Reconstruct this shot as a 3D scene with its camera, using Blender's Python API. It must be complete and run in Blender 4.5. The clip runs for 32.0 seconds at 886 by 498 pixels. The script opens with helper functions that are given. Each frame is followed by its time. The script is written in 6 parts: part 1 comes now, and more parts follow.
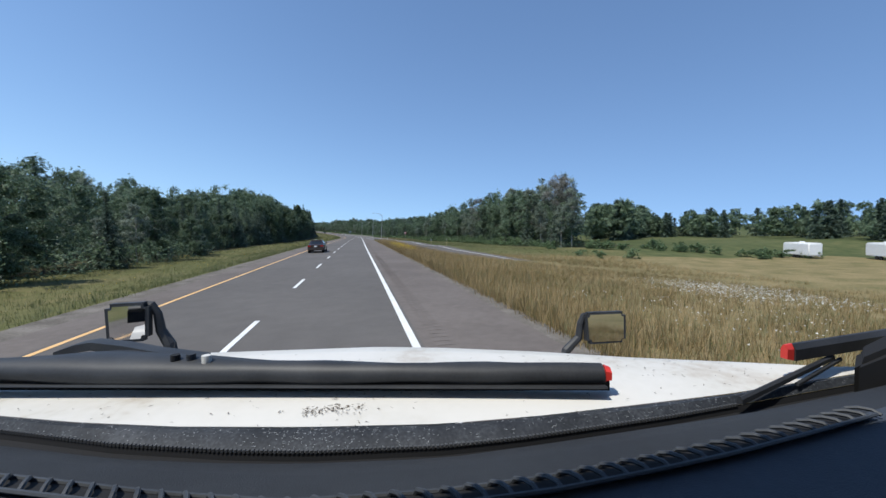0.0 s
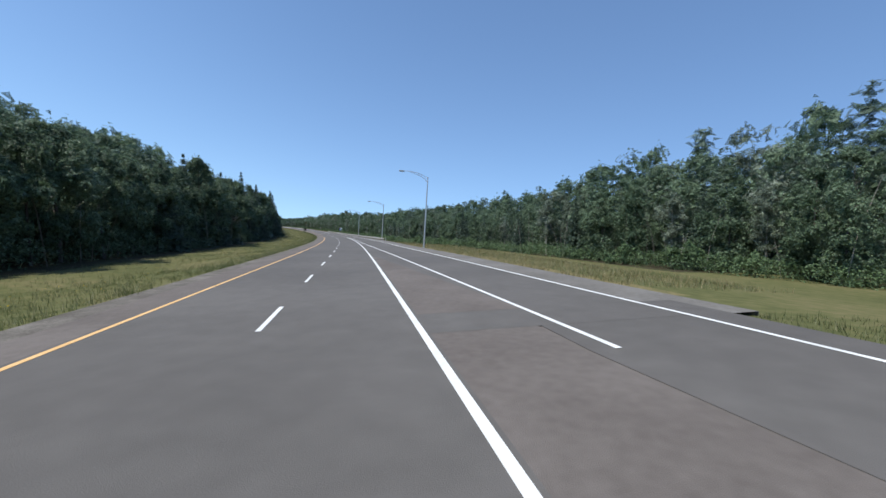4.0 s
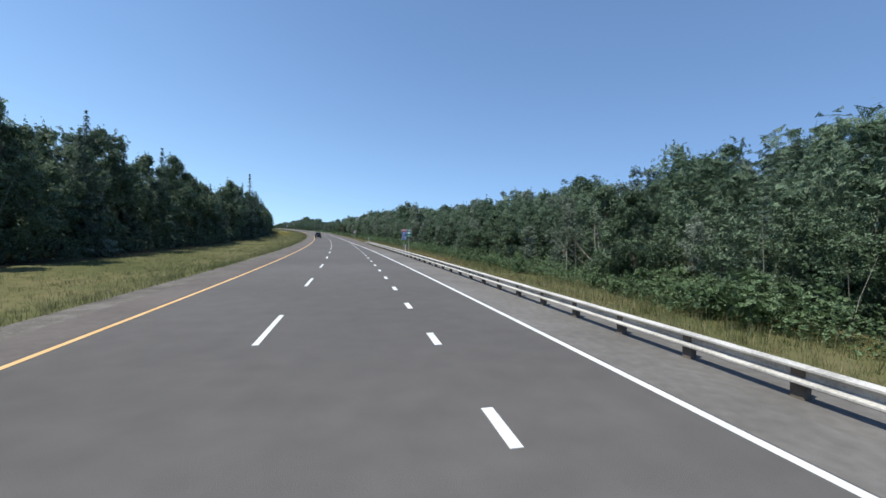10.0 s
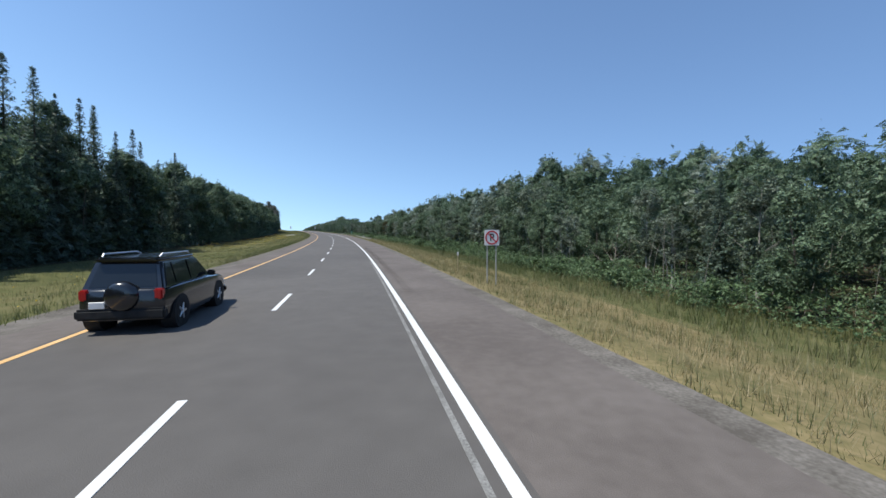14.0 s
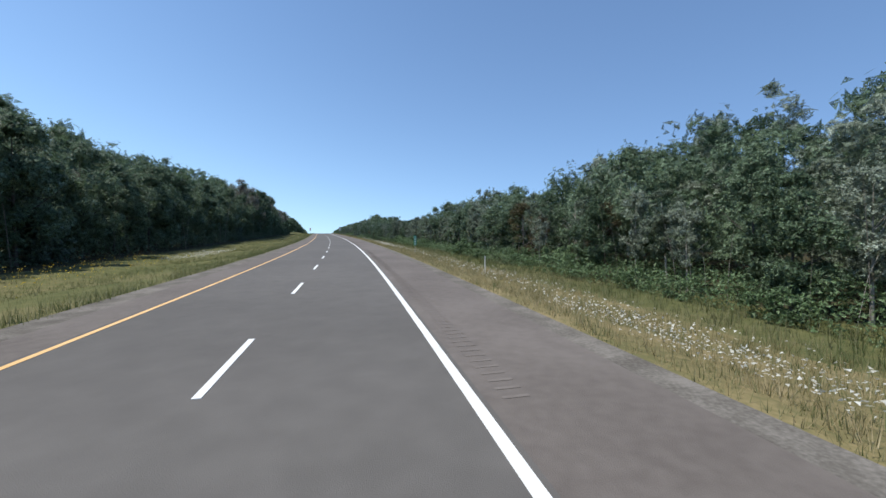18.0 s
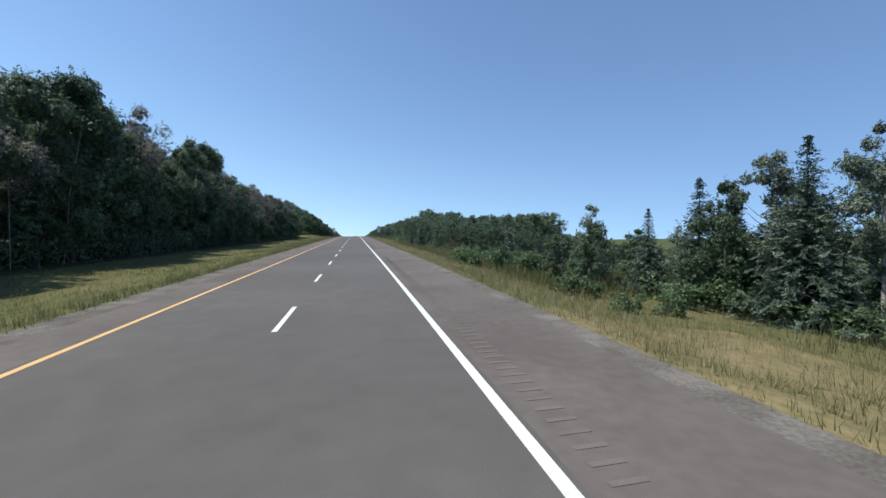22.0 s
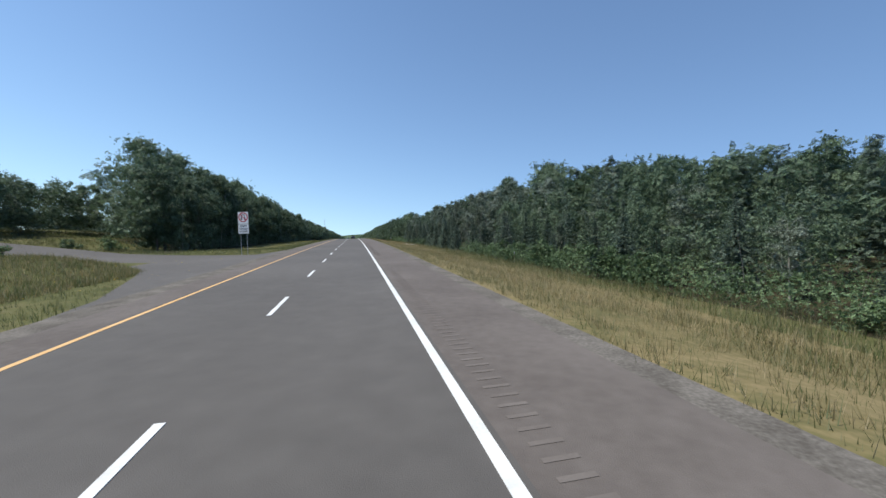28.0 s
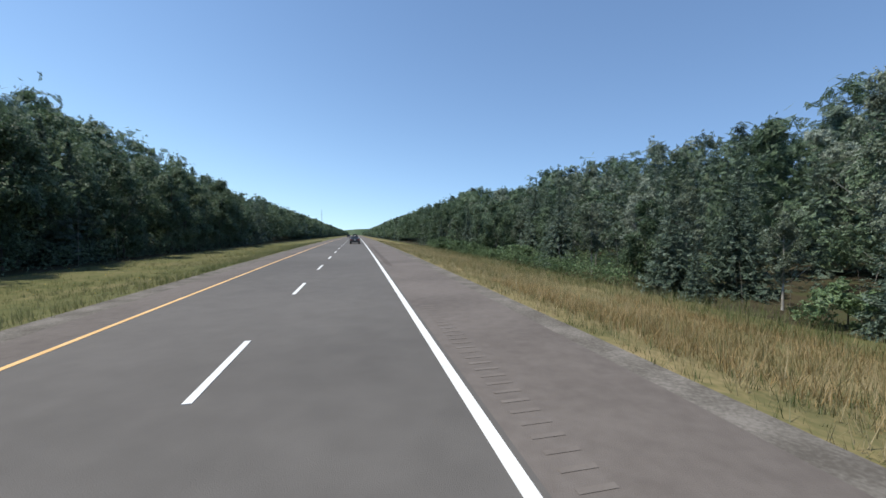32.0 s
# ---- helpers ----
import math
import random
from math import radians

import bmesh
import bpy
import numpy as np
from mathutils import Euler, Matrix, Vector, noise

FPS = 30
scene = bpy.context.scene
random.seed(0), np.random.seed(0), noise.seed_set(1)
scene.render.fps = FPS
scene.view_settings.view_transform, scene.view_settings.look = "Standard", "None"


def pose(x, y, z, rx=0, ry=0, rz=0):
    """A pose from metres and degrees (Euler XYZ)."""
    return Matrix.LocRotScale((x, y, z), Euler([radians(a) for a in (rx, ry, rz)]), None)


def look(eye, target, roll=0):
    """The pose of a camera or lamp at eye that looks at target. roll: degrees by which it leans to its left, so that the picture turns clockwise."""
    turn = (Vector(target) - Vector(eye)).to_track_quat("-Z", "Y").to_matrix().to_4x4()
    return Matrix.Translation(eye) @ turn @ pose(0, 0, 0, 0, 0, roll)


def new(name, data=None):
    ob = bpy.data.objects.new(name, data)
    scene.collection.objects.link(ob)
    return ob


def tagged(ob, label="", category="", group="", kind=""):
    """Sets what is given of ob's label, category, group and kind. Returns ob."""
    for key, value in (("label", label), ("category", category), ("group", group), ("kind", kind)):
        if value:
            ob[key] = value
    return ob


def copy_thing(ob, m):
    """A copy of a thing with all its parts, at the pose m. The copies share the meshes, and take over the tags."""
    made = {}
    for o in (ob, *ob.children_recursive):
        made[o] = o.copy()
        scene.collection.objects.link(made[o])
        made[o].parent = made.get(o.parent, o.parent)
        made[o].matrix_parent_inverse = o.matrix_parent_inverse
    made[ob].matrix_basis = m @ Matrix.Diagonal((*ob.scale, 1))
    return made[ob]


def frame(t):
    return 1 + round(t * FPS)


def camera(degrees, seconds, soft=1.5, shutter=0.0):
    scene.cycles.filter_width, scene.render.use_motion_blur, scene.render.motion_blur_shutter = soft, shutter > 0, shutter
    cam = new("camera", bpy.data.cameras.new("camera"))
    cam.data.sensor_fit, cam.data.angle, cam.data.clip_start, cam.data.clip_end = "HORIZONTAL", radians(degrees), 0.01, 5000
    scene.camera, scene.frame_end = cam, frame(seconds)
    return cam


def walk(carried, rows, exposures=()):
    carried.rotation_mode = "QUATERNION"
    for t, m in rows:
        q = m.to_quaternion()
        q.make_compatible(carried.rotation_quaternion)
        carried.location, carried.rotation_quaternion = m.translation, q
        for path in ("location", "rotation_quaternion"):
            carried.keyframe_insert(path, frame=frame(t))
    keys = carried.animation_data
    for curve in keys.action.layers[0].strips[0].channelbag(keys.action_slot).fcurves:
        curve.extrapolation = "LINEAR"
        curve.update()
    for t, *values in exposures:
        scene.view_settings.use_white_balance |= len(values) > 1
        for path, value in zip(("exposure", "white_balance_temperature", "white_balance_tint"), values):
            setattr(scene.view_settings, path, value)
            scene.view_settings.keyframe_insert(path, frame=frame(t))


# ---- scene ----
cam = camera(98.0, 32.0)
rows = [
    (0.0, pose(2.63, 0.37, 2.316, 87.49, 0, -12.41) @ pose(0, 0, 0, 0, 0, -1.19)),
    (1.0, pose(2.53, 29.13, 2.517, 87.11, 0, -12.28) @ pose(0, 0, 0, 0, 0, -0.90)),
    (2.0, pose(2.38, 57.85, 2.655, 87.05, 0, -13.04) @ pose(0, 0, 0, 0, 0, -0.83)),
    (3.0, pose(2.51, 86.86, 2.731, 87.18, 0, -13.52) @ pose(0, 0, 0, 0, 0, -0.90)),
    (3.5, pose(2.54, 101.21, 2.751, 87.21, 0, -13.42) @ pose(0, 0, 0, 0, 0, -0.74)),
    (4.0, pose(2.58, 115.56, 2.761, 87.24, 0, -13.30) @ pose(0, 0, 0, 0, 0, -0.57)),
    (4.5, pose(2.63, 129.91, 2.761, 87.26, 0, -13.13) @ pose(0, 0, 0, 0, 0, -0.41)),
    (5.0, pose(2.65, 144.26, 2.752, 87.29, 0, -12.82) @ pose(0, 0, 0, 0, 0, -0.24)),
    (5.5, pose(2.61, 158.63, 2.732, 87.32, 0, -12.37) @ pose(0, 0, 0, 0, 0, -0.07)),
    (6.0, pose(2.47, 172.99, 2.718, 87.44, 0, -11.78) @ pose(0, 0, 0, 0, 0, 0.09)),
    (7.0, pose(1.84, 201.60, 2.744, 87.46, 0, -10.61) @ pose(0, 0, 0, 0, 0, 0.05)),
    (8.0, pose(0.52, 230.68, 2.844, 87.50, 0, -9.31) @ pose(0, 0, 0, 0, 0, 0.05)),
    (9.0, pose(-1.30, 259.19, 3.029, 87.92, 0, -7.49) @ pose(0, 0, 0, 0, 0, 0.13)),
    (10.0, pose(-4.35, 287.71, 3.338, 88.70, 0, -6.06) @ pose(0, 0, 0, 0, 0, 0.73)),
    (11.0, pose(-8.04, 315.44, 3.760, 88.54, 0, -5.11) @ pose(0, 0, 0, 0, 0, 0.81)),
    (12.0, pose(-12.10, 343.82, 4.297, 88.48, 0, -3.45) @ pose(0, 0, 0, 0, 0, -0.03)),
    (13.0, pose(-16.86, 371.93, 4.911, 88.69, 0, -1.52) @ pose(0, 0, 0, 0, 0, -0.01)),
    (14.0, pose(-22.83, 400.01, 5.608, 88.73, 0, -0.32) @ pose(0, 0, 0, 0, 0, -0.12)),
    (14.5, pose(-26.16, 414.18, 5.986, 88.64, 0, 0.32) @ pose(0, 0, 0, 0, 0, -0.23)),
    (15.0, pose(-29.40, 428.06, 6.366, 88.64, 0, 0.86) @ pose(0, 0, 0, 0, 0, -0.31)),
    (15.5, pose(-32.78, 441.89, 6.757, 88.64, 0, 1.42) @ pose(0, 0, 0, 0, 0, -0.39)),
    (16.0, pose(-36.32, 455.70, 7.158, 88.64, 0, 1.98) @ pose(0, 0, 0, 0, 0, -0.47)),
    (16.5, pose(-40.00, 469.46, 7.570, 88.65, 0, 2.54) @ pose(0, 0, 0, 0, 0, -0.55)),
    (17.0, pose(-43.85, 483.18, 7.991, 88.64, 0, 3.12) @ pose(0, 0, 0, 0, 0, -0.63)),
    (18.0, pose(-51.87, 510.33, 8.844, 88.83, 0, 4.51) @ pose(0, 0, 0, 0, 0, -0.74)),
    (19.0, pose(-60.73, 537.48, 9.725, 88.82, 0, 5.78) @ pose(0, 0, 0, 0, 0, -0.92)),
    (20.0, pose(-69.98, 563.90, 10.607, 89.05, 0, 7.37) @ pose(0, 0, 0, 0, 0, -0.74)),
    (21.0, pose(-80.21, 590.61, 11.516, 89.11, 0, 8.71) @ pose(0, 0, 0, 0, 0, -0.64)),
    (22.0, pose(-90.87, 617.03, 12.427, 89.06, 0, 9.55) @ pose(0, 0, 0, 0, 0, -0.59)),
    (23.0, pose(-101.41, 643.05, 13.328, 88.98, 0, 9.87) @ pose(0, 0, 0, 0, 0, -0.47)),
    (24.0, pose(-112.22, 669.21, 14.233, 88.99, 0, 9.69) @ pose(0, 0, 0, 0, 0, -0.57)),
    (25.0, pose(-122.87, 695.31, 15.131, 88.92, 0, 9.57) @ pose(0, 0, 0, 0, 0, -0.86)),
    (25.5, pose(-128.18, 708.37, 15.576, 88.82, 0, 9.53) @ pose(0, 0, 0, 0, 0, -0.98)),
    (26.0, pose(-133.47, 721.44, 16.007, 88.69, 0, 9.50) @ pose(0, 0, 0, 0, 0, -1.10)),
    (26.5, pose(-138.76, 734.51, 16.424, 88.57, 0, 9.47) @ pose(0, 0, 0, 0, 0, -1.21)),
    (27.0, pose(-144.03, 747.58, 16.827, 88.44, 0, 9.45) @ pose(0, 0, 0, 0, 0, -1.33)),
    (27.5, pose(-149.29, 760.66, 17.216, 88.32, 0, 9.43) @ pose(0, 0, 0, 0, 0, -1.45)),
    (28.0, pose(-154.55, 773.74, 17.590, 88.19, 0, 9.43) @ pose(0, 0, 0, 0, 0, -1.57)),
    (29.0, pose(-165.09, 799.81, 18.275, 88.30, 0, 9.46) @ pose(0, 0, 0, 0, 0, -0.84)),
    (30.0, pose(-175.71, 826.05, 18.865, 88.29, 0, 9.83) @ pose(0, 0, 0, 0, 0, -0.52)),
    (31.0, pose(-186.79, 852.50, 19.362, 87.80, 0, 9.58) @ pose(0, 0, 0, 0, 0, -0.66)),
    (32.0, pose(-197.66, 878.83, 19.742, 87.52, 0, 9.97) @ pose(0, 0, 0, 0, 0, -0.84)),
]
walk(cam, rows, exposures=[(0.0, 0.12, 6330, 8), (4.0, 0.23, 6340, 7.5), (12.0, 0.27, 6400, 7), (20.5, 0.25, 6490, 7), (23.0, 0.17, 6530, 7), (28.0, 0.15, 6560, 7), (30.5, 0.26, 6610, 7), (32.0, 0.26, 6610, 7)])

# ---- light ----
SUN_EL, SUN_AZ = 63.0, -115.0   # degrees; azimuth clockwise from +y, so the sun stands to the left
world = bpy.data.worlds.new("world")
scene.world = world
world.use_nodes = True
wn = world.node_tree.nodes
sky = wn.new("ShaderNodeTexSky")
sky.sky_type, sky.sun_disc = "NISHITA", False
sky.sun_elevation, sky.sun_rotation = radians(SUN_EL), radians(SUN_AZ)
sky.altitude, sky.air_density, sky.dust_density, sky.ozone_density = 700, 0.95, 0.02, 4.1
wn["Background"].inputs[1].default_value = 0.15
# the haze lies flatter than in the model: look the sky up a little higher, more so away from the sun
way_in, way_mix = wn.new("ShaderNodeTexCoord"), wn.new("ShaderNodeCombineXYZ")
way_sep, way_tilt, way_lift = wn.new("ShaderNodeSeparateXYZ"), wn.new("ShaderNodeMath"), wn.new("ShaderNodeMath")
way_tilt.operation = way_lift.operation = "MULTIPLY_ADD"
way_tilt.inputs[1].default_value, way_tilt.inputs[2].default_value = 0.09, 0.105
way_lift.inputs[1].default_value = 0.66
wl = world.node_tree.links
wl.new(way_in.outputs["Generated"], way_sep.inputs[0])
wl.new(way_sep.outputs[0], way_tilt.inputs[0])
wl.new(way_sep.outputs[2], way_lift.inputs[0])
wl.new(way_tilt.outputs[0], way_lift.inputs[2])
wl.new(way_sep.outputs[0], way_mix.inputs[0])
wl.new(way_sep.outputs[1], way_mix.inputs[1])
wl.new(way_lift.outputs[0], way_mix.inputs[2])
wl.new(way_mix.outputs[0], sky.inputs[0])
wl.new(sky.outputs[0], wn["Background"].inputs[0])
sun = new("sun", bpy.data.lights.new("sun", "SUN"))
sun.data.energy, sun.data.angle, sun.data.color = 4.6, radians(0.5), (1.0, 0.95, 0.87)
_el, _az = radians(SUN_EL), radians(SUN_AZ)
sun.matrix_world = look((0, 0, 60), (-math.sin(_az) * math.cos(_el), -math.cos(_az) * math.cos(_el), 60 - math.sin(_el)))

# ---- the line of the road: station s along the lane line, offset u to the right of it ----
K_S = np.arange(0, 1201, 60.0)
K_V = [0.0505, -0.1256, -0.0423, 0.6611, 1.0632, 0.9743, 0.7827, 0.7565, 0.7933, 0.932, 0.5981, 0.131, -0.0722, -0.0432, 0.0333, 0.0997, 0.0257, -0.001, -0.0027, -0.0008, 0.0001]
G_S = np.arange(0, 1201, 80.0)
G_V = [0.8288, 0.2152, -0.1661, 0.5364, 1.7606, 2.5428, 2.9591, 3.1632, 3.2161, 3.1745, 2.6075, 1.6184, 0.4323, -0.1332, -0.2497, -0.2224]
STEP = 4.0
SG = np.arange(-400, 4800, STEP)
_th = np.cumsum(np.interp(SG, K_S, K_V) * 1e-3) * STEP
_th -= np.interp(0, SG, _th)
_rx, _ry = np.cumsum(-np.sin(_th)) * STEP, np.cumsum(np.cos(_th)) * STEP
_rx -= np.interp(0, SG, _rx)
_ry -= np.interp(0, SG, _ry)
_rz = np.cumsum(np.interp(SG, G_S, G_V) * 1e-2) * STEP
_rz -= np.interp(0, SG, _rz)
FIX = radians(14)   # far from the road the offsets run along one fixed direction


def lerp(x, xs, ys):
    return np.interp(x, xs, ys)


def heading(s):
    return float(lerp(s, SG, _th))


def road_z(s):
    return lerp(s, SG, _rz)


def plan(s, u):
    """World x, y of station s and offset u (arrays)."""
    s, u = np.asarray(s, float), np.asarray(u, float)
    th = lerp(s, SG, _th)
    near = np.clip(u, -130, 130)
    far = u - near
    return (lerp(s, SG, _rx) + near * np.cos(th) + far * math.cos(FIX),
            lerp(s, SG, _ry) + near * np.sin(th) + far * math.sin(FIX))


MOUTH_U, MOUTH_S = [6.1, 7.0, 11.3, 16, 45], [809.5, 814.5, 827, 834, 846]     # near edge of the paved crossover


def ground_h(s, u):
    """Height of the ground against the road's surface at that station."""
    s, u = np.asarray(s, float), np.asarray(u, float)
    cross = lerp(s, [800, 812, 858, 870], [0, 1, 1, 0])
    left = lerp(-u, [0, 5.1, 5.6, 6.6, 10, 14, 18, 30, 60, 200, 1000], [-.3, -.3, -.06, -.12, -.45, -.75, -.5, -.3, 0.5, 2, 8])
    cross = np.maximum(cross, lerp(s, [800, 812, 905, 935], [0, 1, 1, 0]) * lerp(-u, [28, 36], [0, 1]))
    left = left * (1 - cross) + cross * lerp(-u, [0, 5.1, 5.6, 6.6, 14, 30, 45, 60, 80, 110, 200, 1000], [-.3, -.3, -.1, -.14, -.2, .2, 2.2, 4.0, 3.6, 1.4, 2, 8])
    left = left + lerp(lerp(-u, MOUTH_U, MOUTH_S) - s, [.4, 3.5, 16, 24], [0, .85, .85, 0]) * lerp(-u, [13, 19, 60, 80], [0, 1, 1, 0])
    flat = lerp(u, [0, 6.5, 7.0, 8, 10, 13, 17, 22, 30, 60, 200, 1000], [-.3, -.3, -.06, -.18, -.62, -1.2, -1.7, -2.0, -1.8, -1.0, 1, 6])
    low0 = lerp(u, [0, 6.5, 7.0, 8, 10, 13, 20, 40, 70, 200, 1000], [-.3, -.3, -.06, -.16, -.45, -.8, -1.6, -3.6, -4.4, -4.5, -4])
    low1 = lerp(u, [0, 6.5, 7.0, 8, 10, 13, 20, 40, 70, 200, 1000], [-.3, -.3, -.06, -.16, -.6, -1.2, -2.0, -3.6, -7.5, -22, -70])
    rampy = lerp(u, [0, 6.5, 7.0, 8, 10, 13, 20, 30, 48, 60, 200, 1000], [-.3, -.3, -.08, -.12, -.12, -.17, -.7, -1.6, -2.5, -2.5, -2, 0])
    w0 = lerp(s - np.clip((u - 40) / 2, 0, 40), [-60, 40, 75, 110], [1, 1, .25, 0])
    w1 = lerp(s, [560, 650, 740, 800], [0, 1, 1, .0])
    w1 = np.maximum(w1, lerp(u, [62, 100], [0, 1]) * lerp(s, [560, 650, 1200, 1600], [0, 1, 1, 0]))
    wr = lerp(s, [60, 74, 190, 215], [0, 1, 1, 0])
    right = flat * (1 - w0) * (1 - w1) * (1 - wr) + low0 * w0 * (1 - wr) + low1 * w1 + rampy * wr
    w1far = lerp(u, [120, 400], [0, 1]) * lerp(s, [300, 600, 1500, 2500], [0, 1, 1, 0])
    right = right * (1 - w1far) + lerp(u, [120, 300, 1000, 3000], [-13, -34, -70, -120]) * w1far
    return np.where(u < 0, left, right)


def front_right(s):
    """Offset of the forest edge on the right."""
    return lerp(s, [80, 92, 125, 150, 170, 190, 215, 640, 742, 760, 1010], [50, 47, 39, 34.5, 31, 26.5, 23, 22.5, 20, 22.5, 22.5])


# ---- materials ----
def rgb(c):
    return (c[0], c[1], c[2], 1.0)


def surface(name, colours, scale=3.0, rough=0.8, metal=0.0, bump=0.0, bump_scale=40.0, fine=0.25, spec=0.4, island=0.0, obj=0.0, detail=6.0):
    """A Principled surface: two scales of noise between the colours, optional change per piece, and fine relief."""
    m = bpy.data.materials.new(name)
    m.use_nodes = True
    nt, nd = m.node_tree, m.node_tree.nodes
    b = nd["Principled BSDF"]
    b.inputs["Roughness"].default_value, b.inputs["Metallic"].default_value = rough, metal
    b.inputs["Specular IOR Level"].default_value = spec
    geo = nd.new("ShaderNodeNewGeometry")
    n1, n2 = nd.new("ShaderNodeTexNoise"), nd.new("ShaderNodeTexNoise")
    for n, sc in ((n1, scale), (n2, scale * 14)):
        n.inputs["Scale"].default_value, n.inputs["Detail"].default_value = sc, detail
        nt.links.new(geo.outputs["Position"], n.inputs["Vector"])
    mix = nd.new("ShaderNodeMath")
    mix.operation = "MULTIPLY_ADD"
    sub = nd.new("ShaderNodeMath")
    sub.operation = "SUBTRACT"
    sub.inputs[1].default_value = 0.5
    nt.links.new(n2.outputs[0], sub.inputs[0])
    nt.links.new(sub.outputs[0], mix.inputs[0])
    mix.inputs[1].default_value = fine * 2
    nt.links.new(n1.outputs[0], mix.inputs[2])
    last = mix.outputs[0]
    for amount, node, out in ((island, geo, "Random Per Island"), (obj, None, "Random")):
        if amount:
            if node is None:
                node = nd.new("ShaderNodeObjectInfo")
            ad = nd.new("ShaderNodeMath")
            ad.operation = "MULTIPLY_ADD"
            ad.inputs[1].default_value = amount
            nt.links.new(node.outputs[out], ad.inputs[0])
            nt.links.new(last, ad.inputs[2])
            sh = nd.new("ShaderNodeMath")
            sh.operation = "SUBTRACT"
            sh.inputs[1].default_value = amount / 2
            nt.links.new(ad.outputs[0], sh.inputs[0])
            last = sh.outputs[0]
    ramp = nd.new("ShaderNodeValToRGB")
    el = ramp.color_ramp.elements
    while len(el) < len(colours):
        el.new(0.5)
    for i, c in enumerate(colours):
        el[i].position = 0.28 + 0.44 * i / max(1, len(colours) - 1)
        el[i].color = rgb(c)
    nt.links.new(last, ramp.inputs[0])
    nt.links.new(ramp.outputs[0], b.inputs["Base Color"])
    if bump:
        n3, bp = nd.new("ShaderNodeTexNoise"), nd.new("ShaderNodeBump")
        n3.inputs["Scale"].default_value, n3.inputs["Detail"].default_value = bump_scale, 3
        nt.links.new(geo.outputs["Position"], n3.inputs["Vector"])
        bp.inputs["Strength"].default_value, bp.inputs["Distance"].default_value = bump, 0.02
        nt.links.new(n3.outputs[0], bp.inputs["Height"])
        nt.links.new(bp.outputs[0], b.inputs["Normal"])
    return m


def foliage(name, colours, island=0.5, obj=0.35, through_light=0.4, scale=0.25, rough=0.5, leaf=0.0, cover=0.6):
    """Leaves: diffuse with some light passing through, colour by tree and by clump. leaf: size of the single leaves that each clump
    breaks up into, with gaps between them."""
    m = surface(name, colours, scale=scale, rough=rough, island=island, obj=obj, spec=0.35, fine=0.1)
    nt, nd = m.node_tree, m.node_tree.nodes
    b, outp = nd["Principled BSDF"], nd["Material Output"]
    tr, mx = nd.new("ShaderNodeBsdfTranslucent"), nd.new("ShaderNodeMixShader")
    src = b.inputs["Base Color"].links[0].from_socket
    mx.inputs[0].default_value = through_light
    if leaf:
        geo, cell = nd.new("ShaderNodeNewGeometry"), nd.new("ShaderNodeTexVoronoi")
        cell.inputs["Scale"].default_value = 1 / leaf
        nt.links.new(geo.outputs["Position"], cell.inputs["Vector"])
        # wide per-leaf tones put sunlit highlights and dark gaps into the colour
        tone, shift, facing = nd.new("ShaderNodeMapRange"), nd.new("ShaderNodeVectorMath"), nd.new("ShaderNodeVectorMath")
        tone.inputs["To Min"].default_value, tone.inputs["To Max"].default_value = 0.45, 1.65
        sep = nd.new("ShaderNodeSeparateColor")
        nt.links.new(cell.outputs["Color"], sep.inputs[0])
        nt.links.new(sep.outputs[0], tone.inputs["Value"])
        tint = nd.new("ShaderNodeVectorMath")
        tint.operation = "SCALE"
        nt.links.new(src, tint.inputs[0])
        nt.links.new(tone.outputs[0], tint.inputs["Scale"])
        src = tint.outputs[0]
        nt.links.new(src, b.inputs["Base Color"])
        shift.operation, facing.operation = "SUBTRACT", "MULTIPLY_ADD"
        shift.inputs[1].default_value = (.5, .5, .5)
        nt.links.new(cell.outputs["Color"], shift.inputs[0])
        facing.inputs[1].default_value = (1.3, 1.3, 1.3)
        nt.links.new(shift.outputs[0], facing.inputs[0])
        nt.links.new(geo.outputs["Normal"], facing.inputs[2])
        unit = nd.new("ShaderNodeVectorMath")
        unit.operation = "NORMALIZE"
        nt.links.new(facing.outputs[0], unit.inputs[0])
        nt.links.new(unit.outputs[0], b.inputs["Normal"])
        gap, clear, cut = nd.new("ShaderNodeMath"), nd.new("ShaderNodeBsdfTransparent"), nd.new("ShaderNodeMixShader")
        gap.operation = "GREATER_THAN"
        gap.inputs[1].default_value = cover
        nt.links.new(cell.outputs["Distance"], gap.inputs[0])
        nt.links.new(gap.outputs[0], cut.inputs[0])
        nt.links.new(mx.outputs[0], cut.inputs[1])
        nt.links.new(clear.outputs[0], cut.inputs[2])
        nt.links.new(cut.outputs[0], outp.inputs[0])
    else:
        nt.links.new(mx.outputs[0], outp.inputs[0])
    nt.links.new(src, tr.inputs[0])
    nt.links.new(b.outputs[0], mx.inputs[1])
    nt.links.new(tr.outputs[0], mx.inputs[2])
    return m


def plain(name, c, rough=0.5, metal=0.0, spec=0.5):
    d = tuple(v * 0.86 for v in c)
    return surface(name, [d, c], scale=5, rough=rough, metal=metal, spec=spec, fine=0.15)


